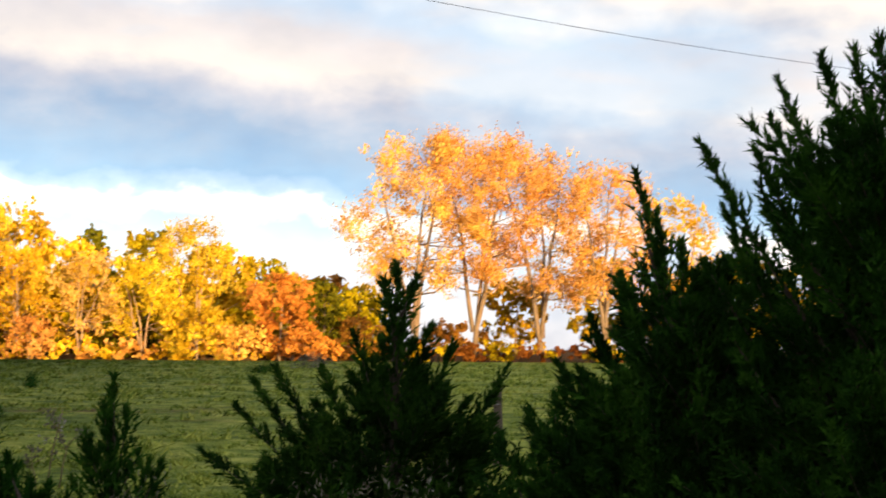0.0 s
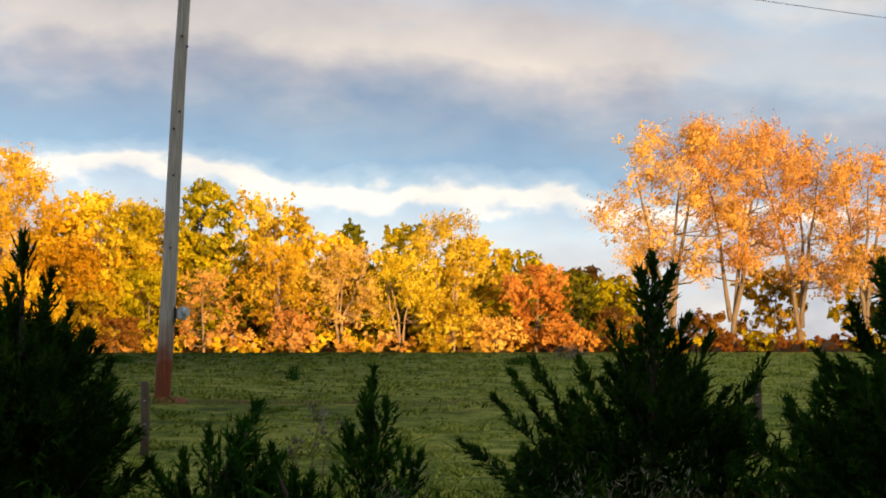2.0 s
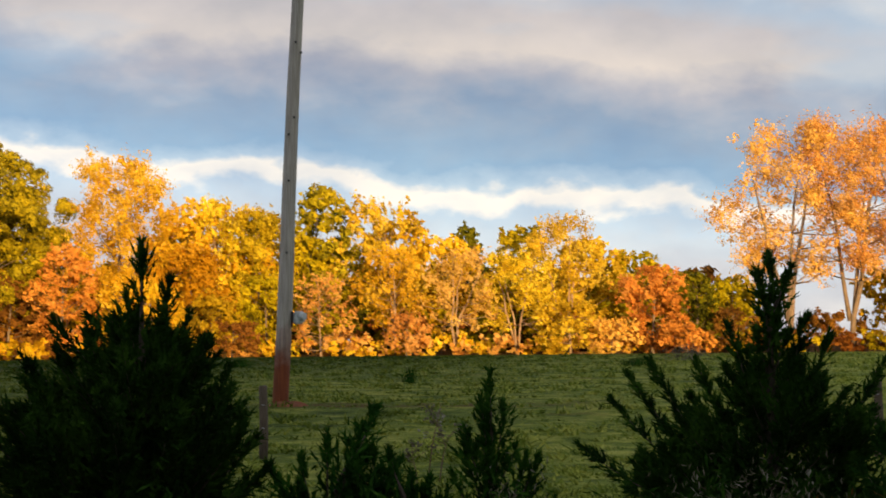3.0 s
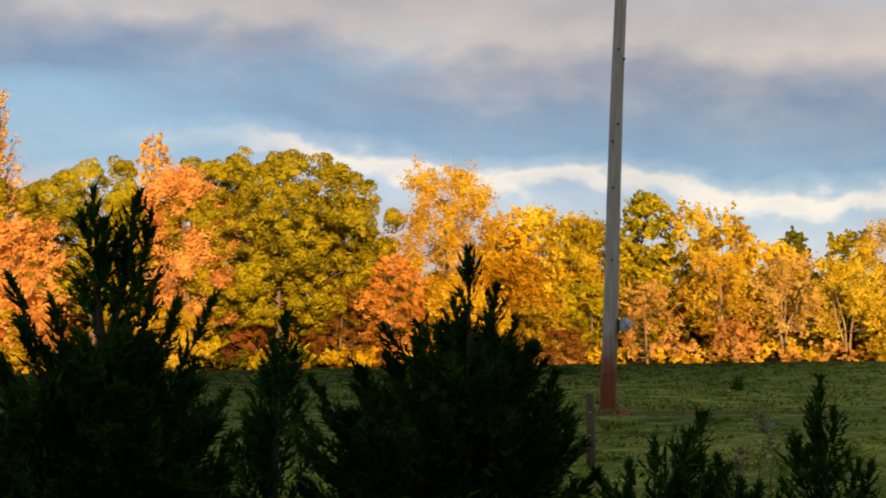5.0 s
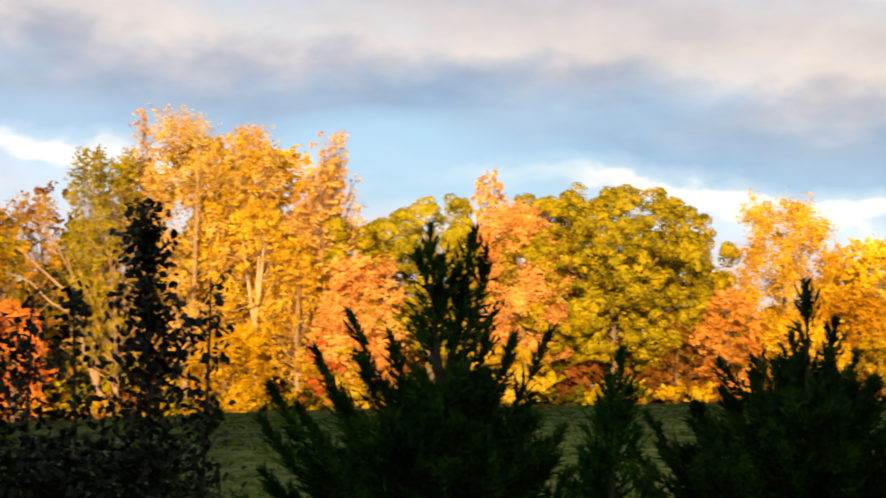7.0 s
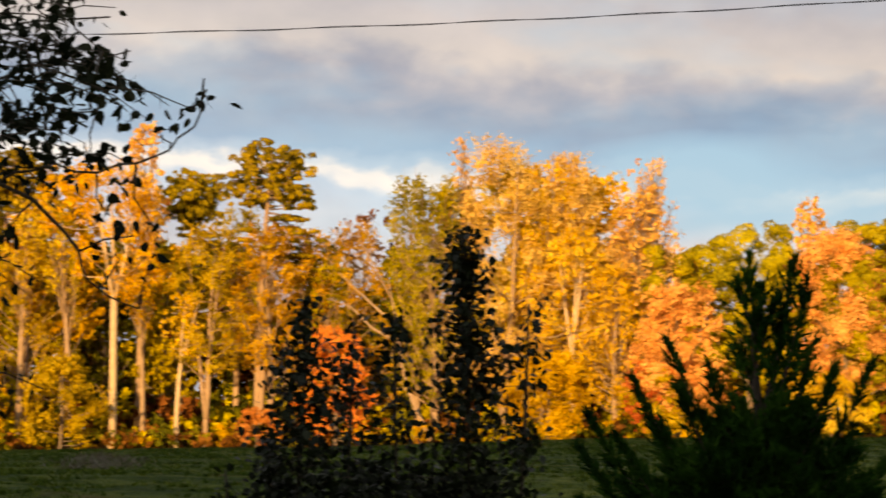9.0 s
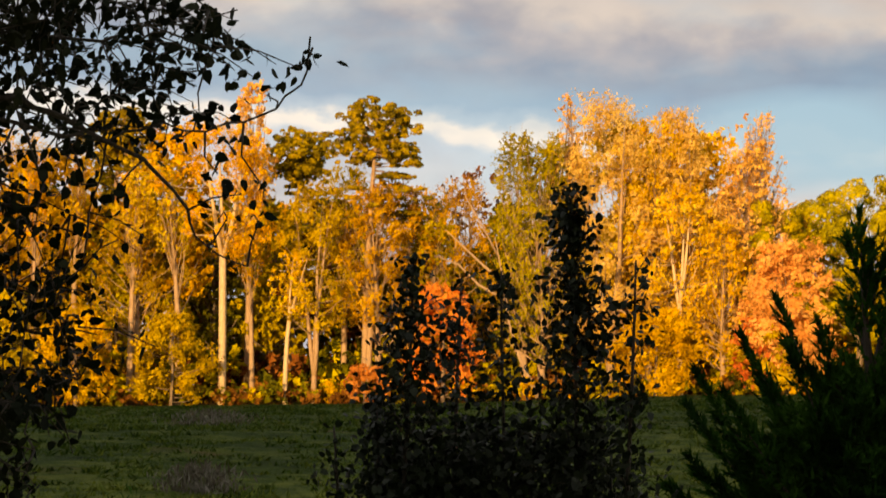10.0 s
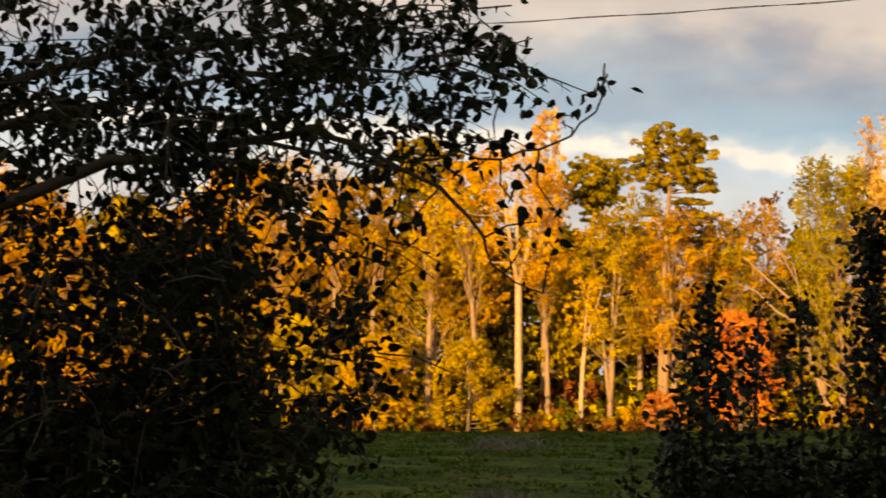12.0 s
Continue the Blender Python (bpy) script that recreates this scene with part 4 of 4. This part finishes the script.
def plume(rng, base, tip, tubes, out, thick, full=1.0):
    """One feathery cedar branch: an axis that sweeps up to its tip, with short shoots all round it set with scale leaves."""
    base, tip = Vector(base), Vector(tip)
    length = (tip - base).length
    mid = base.lerp(tip, 0.55) + Vector((0, 0, -0.10 * length))
    axis = []
    steps = 6
    for i in range(steps + 1):
        s = i / steps
        axis.append(base * (1 - s) ** 2 + mid * 2 * s * (1 - s) + tip * s * s)
    tubes.run(axis, [max(0.003, thick * (1 - 0.9 * i / steps)) for i in range(steps + 1)])
    n = int((12 + 50 * length) * full)
    s = 0.12 + 0.88 * rng.uniform(0, 1, n) ** 0.8
    k = np.clip((s * steps).astype(int), 0, steps - 1)
    ax = np.array(axis)
    f = (s * steps - k)[:, None]
    at = ax[k] * (1 - f) + ax[k + 1] * f
    along = ax[k + 1] - ax[k]
    along /= np.linalg.norm(along, axis=1, keepdims=True)
    side = rng.normal(size=(n, 3))
    side -= (side * along).sum(1, keepdims=True) * along
    side /= np.linalg.norm(side, axis=1, keepdims=True)
    shoot = along * (0.75 + 0.5 * s[:, None]) + side * (0.95 - 0.35 * s[:, None]) + np.array([0, 0, 0.22])
    shoot /= np.linalg.norm(shoot, axis=1, keepdims=True)
    size = (0.02 + 0.44 * (1 - s) ** 0.75 * float(np.clip(length, 0.55, 1.0))) * rng.uniform(0.3, 1.5, n)
    m = 7
    g = rng.uniform(0.05, 1.0, (n, m, 1)) ** 0.8
    p = at[:, None] + shoot[:, None] * size[:, None, None] * g
    d = shoot[:, None] * 0.9 + rng.normal(size=(n, m, 3)) * 0.34
    d /= np.linalg.norm(d, axis=2, keepdims=True)
    p, d = p.reshape(-1, 3), d.reshape(-1, 3)
    w = rng.normal(size=p.shape)
    w -= (w * d).sum(1, keepdims=True) * d
    w /= np.linalg.norm(w, axis=1, keepdims=True)
    ln = rng.uniform(0.055, 0.118, (len(p), 1))
    tri = np.stack([p - d * ln * 0.3 + w * ln * 0.14, p + d * ln * 0.8, p - d * ln * 0.3 - w * ln * 0.14], 1)
    out.append((tri.reshape(-1, 3), np.arange(len(p) * 3).reshape(-1, 3)))


def cedar(label, az, r, tips, body=0.86, fill=1.0):
    """A red cedar whose main plumes end at the given sideways offsets and heights; shorter ones fill it in between."""
    rng = np.random.default_rng(int(abs(az) * 100) + len(tips))
    at = on_ground(az, r, -0.05)
    t = thing("cedar", f"{label}, dark green, in evening shade", "cedar tree", "cedars before the field", at, az)
    top = max(z for _, z in tips) - at.z
    tb, out = Tubes(6), []
    lead = max(tips, key=lambda q: q[1])
    r0 = 0.018 * top + 0.012
    trunk = Tubes(8)
    trunk.run([Vector((lead[0] * f * f, 0, top * f * 0.9)) for f in (0, 0.3, 0.6, 0.9)], [r0 * 1.2, r0, r0 * 0.7, r0 * 0.25])
    for dx, z in tips:
        h = z - at.z
        reach = abs(dx)
        b = max(0.08, h - 0.75 * reach - 0.35 - 0.25 * h)
        if body < 0.7 and abs(dx - lead[0]) < 0.25 and h > 0.6 * top and (dx, z) != lead:
            b = h - 0.42
        dy = rng.normal() * 0.25 * (0.3 + reach)
        plume(rng, (lead[0] * (b / top) ** 2, 0, b), (dx, dy, h), tb, out, 0.010 + 0.006 * top, 0.75 if top < 1.7 else 1.0)
    wide = max(abs(x) for x, _ in tips)
    for i in range(5 if top < 1.7 else int(fill * (50 + 44 * top) * (0.3 if wide < 0.6 else max(1.0, wide / (0.8 if body < 0.7 else 0.68))))):
        # filling plumes stay inside the outline of the main ones
        f = rng.uniform(0.0, 1.0) ** 1.9 * body
        a = rng.uniform(0, 2 * math.pi)
        z = top * (0.10 + 0.80 * f)
        right = math.cos(a) > 0
        lim = [abs(dx) for dx, tz in tips if tz - at.z >= z - 0.12 * top and (dx > 0) == right]
        reach = (max(lim) if lim else 0.12) * (rng.uniform(0.25, 0.9) if z > 0.5 * top else rng.uniform(0.4, 1.0))
        if body < 0.7:
            reach = min(reach, 0.66 * wide * (1 - z / top) ** 1.15 if z > 0.56 * top else 0.95 * wide * (1 - z / top))
        tip = (math.cos(a) * reach, math.sin(a) * reach, z)
        plume(rng, (tip[0] * 0.1, tip[1] * 0.1, max(0.05, z - 0.5 * reach - 0.3)), tip, tb, out, 0.012, 0.85 if body < 0.7 else 0.6)
    trunk.mesh("trunk", DARK_BARK, t)
    tagged(tb.mesh("branchwork", DARK_BARK, t), kind="stuff")
    leaf_mesh("foliage", out, CEDAR, t)


cedar("spreading cedar with a thin leader", 1.39, 18, [(0.01, 2.58), (0.2, 2.44), (-0.12, 2.44), (0.52, 1.84), (1.03, 1.65), (-1.11, 1.63), (-1.3, 1.51), (-1.46, 1.26), (-0.67, 1.62), (-0.36, 1.95), (0.31, 2.0), (-0.06, 2.21), (0.11, 2.23), (-0.05, 2.03), (0.07, 2.05), (-0.14, 1.87), (0.15, 1.87), (-0.21, 1.7), (0.23, 1.7), (-1.84, 0.83), (0.84, 1.12), (-0.72, 1.18), (-0.26, 1.59), (0.21, 1.59), (1.33, 0.87)], 0.68, 0.42)
cedar("tall dense cedar", -13.15, 15, [(0.04, 4.55), (-0.19, 4.2), (-0.38, 4.08), (-0.6, 3.97), (-0.95, 3.87), (-1.01, 3.58), (-1.06, 3.24), (-1.07, 3.02), (-1.43, 3.25), (-1.36, 2.86), (-1.22, 2.56), (-1.5, 2.45), (-1.38, 2.1), (-1.2, 2.2), (-1.05, 1.95), (-0.81, 3.13), (-0.56, 3.48), (-0.26, 3.65), (0.21, 4.16), (0.47, 3.73), (-0.73, 2.62), (-0.47, 2.79), (-0.13, 3.01), (-0.86, 2.19), (-0.38, 2.02), (0.47, 3.13), (-1.2, 1.68), (-1.41, 1.17), (-0.81, 1.42), (-1.03, 0.91), (-0.47, 1.17), (-1.58, 0.82)])
cedar("broad cedar with long upswept plumes", -7.59, 15.6, [(-0.56, 3.18), (-0.4, 2.86), (-0.2, 2.6), (0.12, 2.5), (-0.68, 2.36), (-0.93, 2.04), (-1.16, 1.68), (-1.33, 1.24), (-0.31, 2.22), (0.31, 2.39), (-0.49, 1.68), (-0.85, 1.33), (-0.04, 2.04), (0.44, 1.86), (-1.45, 0.88), (-1.07, 0.97), (0.71, 1.68), (-0.58, 0.88), (-0.22, 1.15), (0.22, 1.24), (-0.93, 1.5), (-1.29, 1.06), (-1.11, 0.7), (-1.56, 0.66), (0.44, 1.33), (0.58, 0.88)])
cedar("rounded cedar", 19.39, 17, [(0.0, 2.68), (0.24, 2.36), (-0.12, 2.24), (0.41, 2.07), (-0.29, 2.02), (0.56, 1.83), (0.78, 1.44), (-0.46, 1.97), (-0.7, 1.78), (-1.33, 1.58), (0.85, 1.1), (-1.14, 1.2), (-0.99, 1.73), (0.17, 1.92), (-0.22, 1.54), (0.36, 1.34), (-1.53, 1.05), (0.75, 1.61), (0.9, 1.32), (0.99, 1.03), (1.07, 0.76)])
cedar("large dark cedar with twin leaders", 29.68, 15.5, [(-0.13, 3.05), (0.22, 3.05), (-0.22, 2.86), (0.32, 2.86), (0.08, 2.72), (-0.04, 2.8), (0.13, 2.63), (-0.77, 2.41), (-1.02, 2.1), (-1.33, 1.83), (-1.55, 1.57), (-0.44, 2.19), (0.51, 2.19), (0.8, 2.23), (0.66, 1.75), (-0.66, 2.01), (0.93, 1.48), (-0.22, 2.36), (0.35, 2.36), (-1.02, 1.48), (0.97, 1.13), (-1.19, 1.44), (-1.1, 1.66), (-1.28, 1.35), (-1.46, 1.08), (-1.59, 0.95), (-0.93, 1.79), (-0.75, 1.39), (-0.4, 1.3), (-0.84, 1.75), (-0.49, 1.83), (0.49, 1.48), (0.31, 1.83), (-1.37, 1.17)], 0.69)
cedar("slim young cedar", 25.11, 19, [(0.14, 2.2), (0.03, 1.96), (0.22, 1.84), (-0.08, 1.62), (0.3, 1.45), (-0.22, 1.24), (0.12, 1.7), (0.43, 1.05), (-0.36, 0.95)])
cedar("small cedar sapling", 9.37, 17, [(-0.01, 1.54), (-0.09, 1.32), (0.11, 1.27), (-0.25, 0.98), (-0.23, 1.08), (0.29, 0.84), (0.39, 0.81), (-0.33, 0.69), (0.34, 0.6), (-0.05, 1.08)])
cedar("low cedar with sideways plumes", 14.27, 17, [(0.46, 1.25), (0.34, 1.1), (0.05, 1.03), (-0.19, 0.84), (0.68, 0.79), (0.41, 0.9), (-0.34, 0.64), (0.53, 0.6), (-0.44, 0.79)])
cedar("low cedar seedling", 11.49, 16.5, [(-0.24, 0.88), (0.09, 0.67), (-0.07, 0.63), (0.24, 0.58)])
cedar("low cedar with sideways plumes", -3.10, 16, [(-0.18, 1.3), (0.05, 1.43), (0.25, 1.21), (-0.41, 1.07), (0.43, 0.95), (-0.57, 0.77), (-0.07, 1.0), (0.16, 0.86)])
cedar("low cedar seedling", 12.50, 17, [(-0.1, 0.91), (0.1, 0.77), (-0.29, 0.96), (0.24, 0.67)])

# ---- vine-grown stems ----


def vine_stem(az, r, top, widths, count, label):
    """An upright stem hung with round vine leaves; widths: half-widths of the leafy column from top to foot."""
    rng = np.random.default_rng(int(az * 100))
    at = on_ground(az, r, -0.03)
    h = top - at.z
    t = thing("vine_column", label, "vine", "vines before the field", at, az)
    tb = Tubes(6)
    tb.run([Vector((0.05 * math.sin(2.2 * f + az), 0.03 * math.sin(3 * f), h * f)) for f in np.linspace(0, 1, 9)], [0.022 * (1 - 0.8 * f) + 0.003 for f in np.linspace(0, 1, 9)])
    # leaves hang in sprigs of six to twelve round side shoots
    sprigs = max(8, count // 8)
    sf = rng.uniform(0, 1, sprigs) ** 0.85
    hw = np.interp(sf, np.linspace(0, 1, len(widths)), widths) * rng.uniform(0.25, 1.15, sprigs) * np.where(rng.uniform(size=sprigs) < 0.12, 1.6, 1.0)
    sa = rng.uniform(0, 2 * math.pi, sprigs)
    pick = rng.integers(0, sprigs, count)
    f, a = sf[pick], sa[pick]
    q = rng.uniform(0.45, 1.1, count)
    p = np.stack([0.05 * np.sin(2.2 * (1 - f) + az) + np.cos(a) * hw[pick] * q, np.sin(a) * hw[pick] * q * 0.8, h * (1 - f)], 1)
    p += rng.normal(size=(count, 3)) * np.array([0.045, 0.045, 0.06])
    p[:, 2] = np.clip(p[:, 2], 0.03, h + 0.03)
    for i in range(0, count, 30):
        b = Vector((0.05 * math.sin(2.2 * (1 - f[i]) + az), 0, max(0.02, p[i, 2] - 0.12)))
        e = Vector(p[i])
        tb.run([b, b.lerp(e, 0.6) + Vector((0, 0, 0.04)), e], [0.005, 0.004, 0.002])
    tb.mesh("stem", DARK_BARK, t)
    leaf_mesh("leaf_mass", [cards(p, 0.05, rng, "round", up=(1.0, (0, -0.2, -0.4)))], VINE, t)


vine_stem(38.40, 12.0, 2.86, (0.03, 0.14, 0.22, 0.27, 0.33, 0.36, 0.42, 0.55, 0.65, 0.72), 3915, "tall stem overgrown with dark round vine leaves")
vine_stem(43.14, 12.0, 2.42, (0.07, 0.20, 0.25, 0.27, 0.30, 0.36, 0.47, 0.57), 2320, "shorter stem overgrown with dark round vine leaves")
vine_stem(41.42, 12.3, 2.34, (0.04, 0.16, 0.18, 0.21, 0.31, 0.49, 0.59), 754, "thin stem with scattered dark vine leaves")
vine_stem(40.12, 12.2, 2.38, (0.05, 0.17, 0.18, 0.21, 0.34, 0.52, 0.62), 899, "thin stem with scattered dark vine leaves")
vine_stem(36.70, 11.8, 2.42, (0.04, 0.13, 0.16, 0.16, 0.18, 0.26, 0.33), 609, "thin stem with scattered dark vine leaves")
vine_stem(45.10, 12.0, 1.42, (0.05, 0.12, 0.13, 0.16, 0.26), 290, "low thin stem with few dark vine leaves")
vine_stem(44.10, 12.2, 1.60, (0.05, 0.13, 0.21, 0.33, 0.39), 696, "low thin stem with few dark vine leaves")
vine_stem(42.2, 12.1, 1.36, (0.26, 0.49, 0.59, 0.65, 0.65), 3480, "low mound of dark round vine leaves")
vine_stem(39.4, 12.0, 1.40, (0.33, 0.55, 0.65, 0.72, 0.72), 3770, "low mound of dark round vine leaves")

vine_stem(37.4, 12.2, 1.25, (0.20, 0.39, 0.45, 0.52, 0.52), 1450, "low mound of dark round vine leaves")
vine_stem(40.8, 12.4, 1.44, (0.20, 0.39, 0.52, 0.59, 0.65), 2610, "low mound of dark round vine leaves")
vine_stem(43.6, 12.4, 1.40, (0.16, 0.39, 0.45, 0.52, 0.52), 1740, "low mound of dark round vine leaves")

# ---- overhanging tree ----


def near_tree():
    """The shaded broad-leaved tree whose boughs hang into view; its trunk stands to the side."""
    rng = np.random.default_rng(77)
    at = on_ground(70.0, 10.2, -0.1)
    t = thing("broadleaf_tree", "shaded broad-leaved tree with hanging boughs and heart-shaped leaves", "tree", "", at)
    tb = Tubes(7)
    w = lambda az, z, r=10.0: polar(az, r, z) - at
    tb.run([Vector((0, 0, 0)), Vector((0.02, 0.05, 1.2)), Vector((0.0, 0.1, 2.6)), Vector((0.1, 0.0, 4.6)), Vector((0.0, 0.1, 6.2))], [0.17, 0.14, 0.12, 0.07, 0.02])
    tb.mesh("trunk", DARK_BARK, t)
    tb = Tubes(7)
    boughs = [
        [(68.5, 2.3), (60.2, 2.84), (56.9, 2.99), (54.3, 3.04), (53.0, 2.95), (50.7, 2.78), (49.5, 2.52), (49.0, 2.32), (47.7, 2.24)],
        [(56.9, 2.99), (53.0, 2.87), (51.8, 2.87), (50.2, 2.92), (48.2, 2.94), (47.0, 3.04), (46.1, 3.18), (45.9, 3.35)],
        [(69.0, 2.7), (61.8, 3.15), (56.9, 3.38), (52.0, 3.44), (48.1, 3.61)],
        [(69.0, 1.8), (61.8, 2.13), (58.5, 1.9), (55.6, 1.67)],
        [(69.4, 1.1), (61.0, 1.47), (56.6, 1.44), (53.6, 1.33)],
        [(69.5, 3.0), (60.2, 3.55), (55.3, 3.69), (48.7, 3.89)],
    ]
    nodes, hanging = [], []
    for i, b in enumerate(boughs):
        depth = (9.9, 9.9, 10.3, 10.5, 9.7, 10.8)[i]
        raw = [w(az, z, depth) for az, z in b]
        pts = []
        for a, c in zip(raw, raw[1:]):
            for s in (0.0, 0.33, 0.66):
                pts.append(a.lerp(c, s) + Vector(rng.normal(size=3) * 0.012))
        pts.append(raw[-1])
        r0 = 0.040 if i != 1 else 0.014
        limb = Tubes(7)
        limb.run(pts, [max(0.007 if i == 1 else 0.005, r0 * (1 - 0.95 * k / len(pts)) ** 1.3) for k in range(len(pts))])
        limb.mesh("bough", DARK_BARK, t)
        nodes += pts[2:-6] if i == 1 else pts[2:]
        if i < 2:
            hanging += pts[6:]
    # leafy twigs: thick towards the trunk, thin at the hanging ends
    leaves = []

    def twig(az, z, r, leafy, long=1.0, pool=nodes):
        e = w(az, z, r)
        near = min(pool, key=lambda q: (q - e).length)
        out = (e - near)
        if out.length > 0.7:
            mid = near + out * 0.5 + Vector(rng.normal(size=3) * 0.06)
            tb.run([near, mid, e], [0.008, 0.006, 0.004])
            nodes.append(mid)
        else:
            tb.run([near, near + out * 0.5 + Vector(rng.normal(size=3) * 0.03), e], [0.008, 0.006, 0.004])
        side = rng.normal(size=3) * np.array([0.8, 0.8, 0.5])
        f = e + Vector(side / np.linalg.norm(side)) * rng.uniform(0.2, 0.42) * long + Vector((0, 0, -0.06 * long))
        tb.run([e, e.lerp(f, 0.5) + Vector((0, 0, 0.03)), f], [0.006, 0.0045, 0.003])
        nodes.append(e)
        for _ in range(leafy):
            s = rng.uniform(-0.3, 1.05)
            q = e.lerp(f, s) if s > 0 else e.lerp(near, -s)
            leaves.append(np.array(q) + rng.normal(size=3) * np.array([0.055, 0.055, 0.05]))

    for _ in range(285):
        az = rng.uniform(48.5, 66.0) if rng.uniform() < 0.72 else rng.uniform(53.0, 66.0)
        low = 2.98 + 0.012 * max(0.0, 57.0 - az)
        twig(az, rng.uniform(low, 3.95), rng.uniform(9.3, 11.2), 13)
    for _ in range(400):
        az = 56.4 + abs(rng.normal()) * 4.6
        twig(az, rng.uniform(0.7, 3.3), rng.uniform(9.2, 11.6), 12)
    for _ in range(240):
        twig(rng.uniform(53.6, 64.0), rng.uniform(0.45, 1.72), rng.uniform(9.2, 10.8), 14)
    for _ in range(140):
        twig(rng.uniform(55.8, 64.0), rng.uniform(0.4, 1.8), rng.uniform(9.2, 10.8), 14)
    for _ in range(170):
        twig(rng.uniform(57.0, 66.0), rng.uniform(0.9, 2.5), rng.uniform(9.3, 11.4), 12)
    for _ in range(120):
        twig(rng.uniform(52.2, 58.5), rng.uniform(1.5, 3.0), rng.uniform(9.4, 10.8), 10)
    for _ in range(26):
        twig(rng.uniform(49.6, 54.2), rng.uniform(3.02, 3.6), rng.uniform(9.5, 10.6), 11)
    for az, z in ((49.3, 2.92), (48.6, 2.70), (47.9, 2.60), (47.2, 2.62), (48.0, 2.86), (50.6, 2.86), (51.5, 2.6), (47.2, 3.1), (46.3, 3.25), (46.0, 3.3), (48.3, 2.48), (47.4, 2.46)):
        twig(az, z, 9.9, 5, 0.16, hanging)
    tagged(tb.mesh("twigwork", DARK_BARK, t, "thin dark crooked twigs"), kind="stuff")
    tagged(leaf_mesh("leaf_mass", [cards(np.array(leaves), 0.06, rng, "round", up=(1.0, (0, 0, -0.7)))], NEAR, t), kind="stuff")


near_tree()

# ---- grass and weeds ----


def grass():
    rng = np.random.default_rng(3)
    for label, lo, hi, n, size in (("short shaded green pasture grass", 21.0, 46.0, 10000, 0.055), ("short green grass of the upper pasture", 46.0, 134.0, 9000, 0.09)):
        az = rng.uniform(-14.5, 64.5, n)
        r = np.sqrt(rng.uniform(lo * lo, hi * hi, n)) if lo < 30 else lo + (hi - lo) * rng.uniform(0, 1, n) ** 1.2
        p = np.stack([-np.sin(np.radians(az)) * r, np.cos(np.radians(az)) * r], 1)
        keep = np.array([noise.noise(Vector((x * 0.6, y * 0.6, 5))) for x, y in p])
        z = np.array([ground_z(x, y) for x, y in p])
        k = np.clip(0.75 + 2.0 * keep, 0.15, 2.2)
        blades = []
        for _ in range(4):
            q = np.stack([p[:, 0] + rng.normal(size=n) * 0.05, p[:, 1] + rng.normal(size=n) * 0.05, z + size * 0.3 * k], 1)
            d = rng.normal(size=(n, 3)) * np.array([0.9, 0.9, 0.3]) + np.array([0, 0, 0.7])
            w = rng.normal(size=(n, 3)) * np.array([1, 1, 0.1])
            w /= np.linalg.norm(w, axis=1, keepdims=True)
            ln = size * k[:, None]
            tri = np.stack([q - d * ln * 0.3 + w * ln * 0.12, q + d * ln * 0.6, q - d * ln * 0.3 - w * ln * 0.12], 1)
            blades.append((tri.reshape(-1, 3), np.arange(n * 3).reshape(n, 3)))
        ob = leaf_mesh("grass", blades, GRASS, None)
        tagged(ob, label, "grass", kind="stuff")


grass()


def grass_tufts():
    """Low leaning clumps that make the grazed sward uneven."""
    rng = np.random.default_rng(14)
    sets = []
    for _ in range(7500):
        az, r = rng.uniform(-14, 64), 22.0 + 98 * rng.uniform() ** 2.0
        p = np.array(on_ground(az, r))
        rank = noise.noise(Vector((p[0] * 0.35, p[1] * 0.35, 9)))
        k, h = int(rng.integers(10, 17)), rng.uniform(0.045, 0.085) * (1.0 + 1.6 * max(0.0, rank)) * (1.0 + 0.006 * r)
        q = p + rng.normal(size=(k, 3)) * np.array([0.13, 0.13, 0.0])
        d = rng.normal(size=(k, 3)) * np.array([0.9, 0.9, 0.2]) + np.array([0, 0, 0.8])
        w = rng.normal(size=(k, 3)) * np.array([1, 1, 0])
        w /= np.linalg.norm(w, axis=1, keepdims=True)
        wide = 0.018 + 0.0003 * r
        tri = np.stack([q - w * wide, q + d * h, q + w * wide], 1)
        sets.append((tri.reshape(-1, 3), np.arange(k * 3).reshape(k, 3)))
    ob = leaf_mesh("grass_tufts", sets, GRASS, None)
    tagged(ob, "low uneven tufts in the grazed pasture", "grass", kind="stuff")


grass_tufts()


def undergrowth():
    """Rank weeds and grass at the feet of the cedars."""
    rng = np.random.default_rng(21)
    for mat, label, count, height, size in ((CEDAR, "dark rank weeds at the feet of the cedars", 2600, 0.85, 0.12), (DRY, "grey dry weed stems and seed fluff", 620, 0.9, 0.065), (RUSTY, "rust-brown withered weeds", 420, 0.6, 0.08)):
        pts = []
        for _ in range(count):
            az, r = (rng.uniform(-14, 64) if mat is CEDAR else rng.uniform(-3, 24)), rng.uniform(13.5, 16.6 if mat is DRY else 18.6)
            if mat is DRY and not (0 < az < 4.5 or 8 < az < 9) or mat is RUSTY and not (-3 < az < 1.0 or 20 < az < 23):
                continue
            p = np.array(on_ground(az, r))
            h = height * rng.uniform(0.35, 1.0) * (0.65 + 0.7 * max(0.0, noise.noise(Vector((az * 0.5, 0, 4)))) if mat is CEDAR else 1.0)
            m = 16
            q = p + rng.normal(size=(m, 3)) * np.array([0.10, 0.10, 0.0])
            q[:, 2] += rng.uniform(0.05, 1.0, m) * h
            pts.append(q)
        ob = leaf_mesh("weeds", [cards(np.concatenate(pts), size, rng, "blade", up=(0.6, (0, 0, 0.8)))], mat, None)
        tagged(ob, label, "weeds", kind="stuff")


undergrowth()
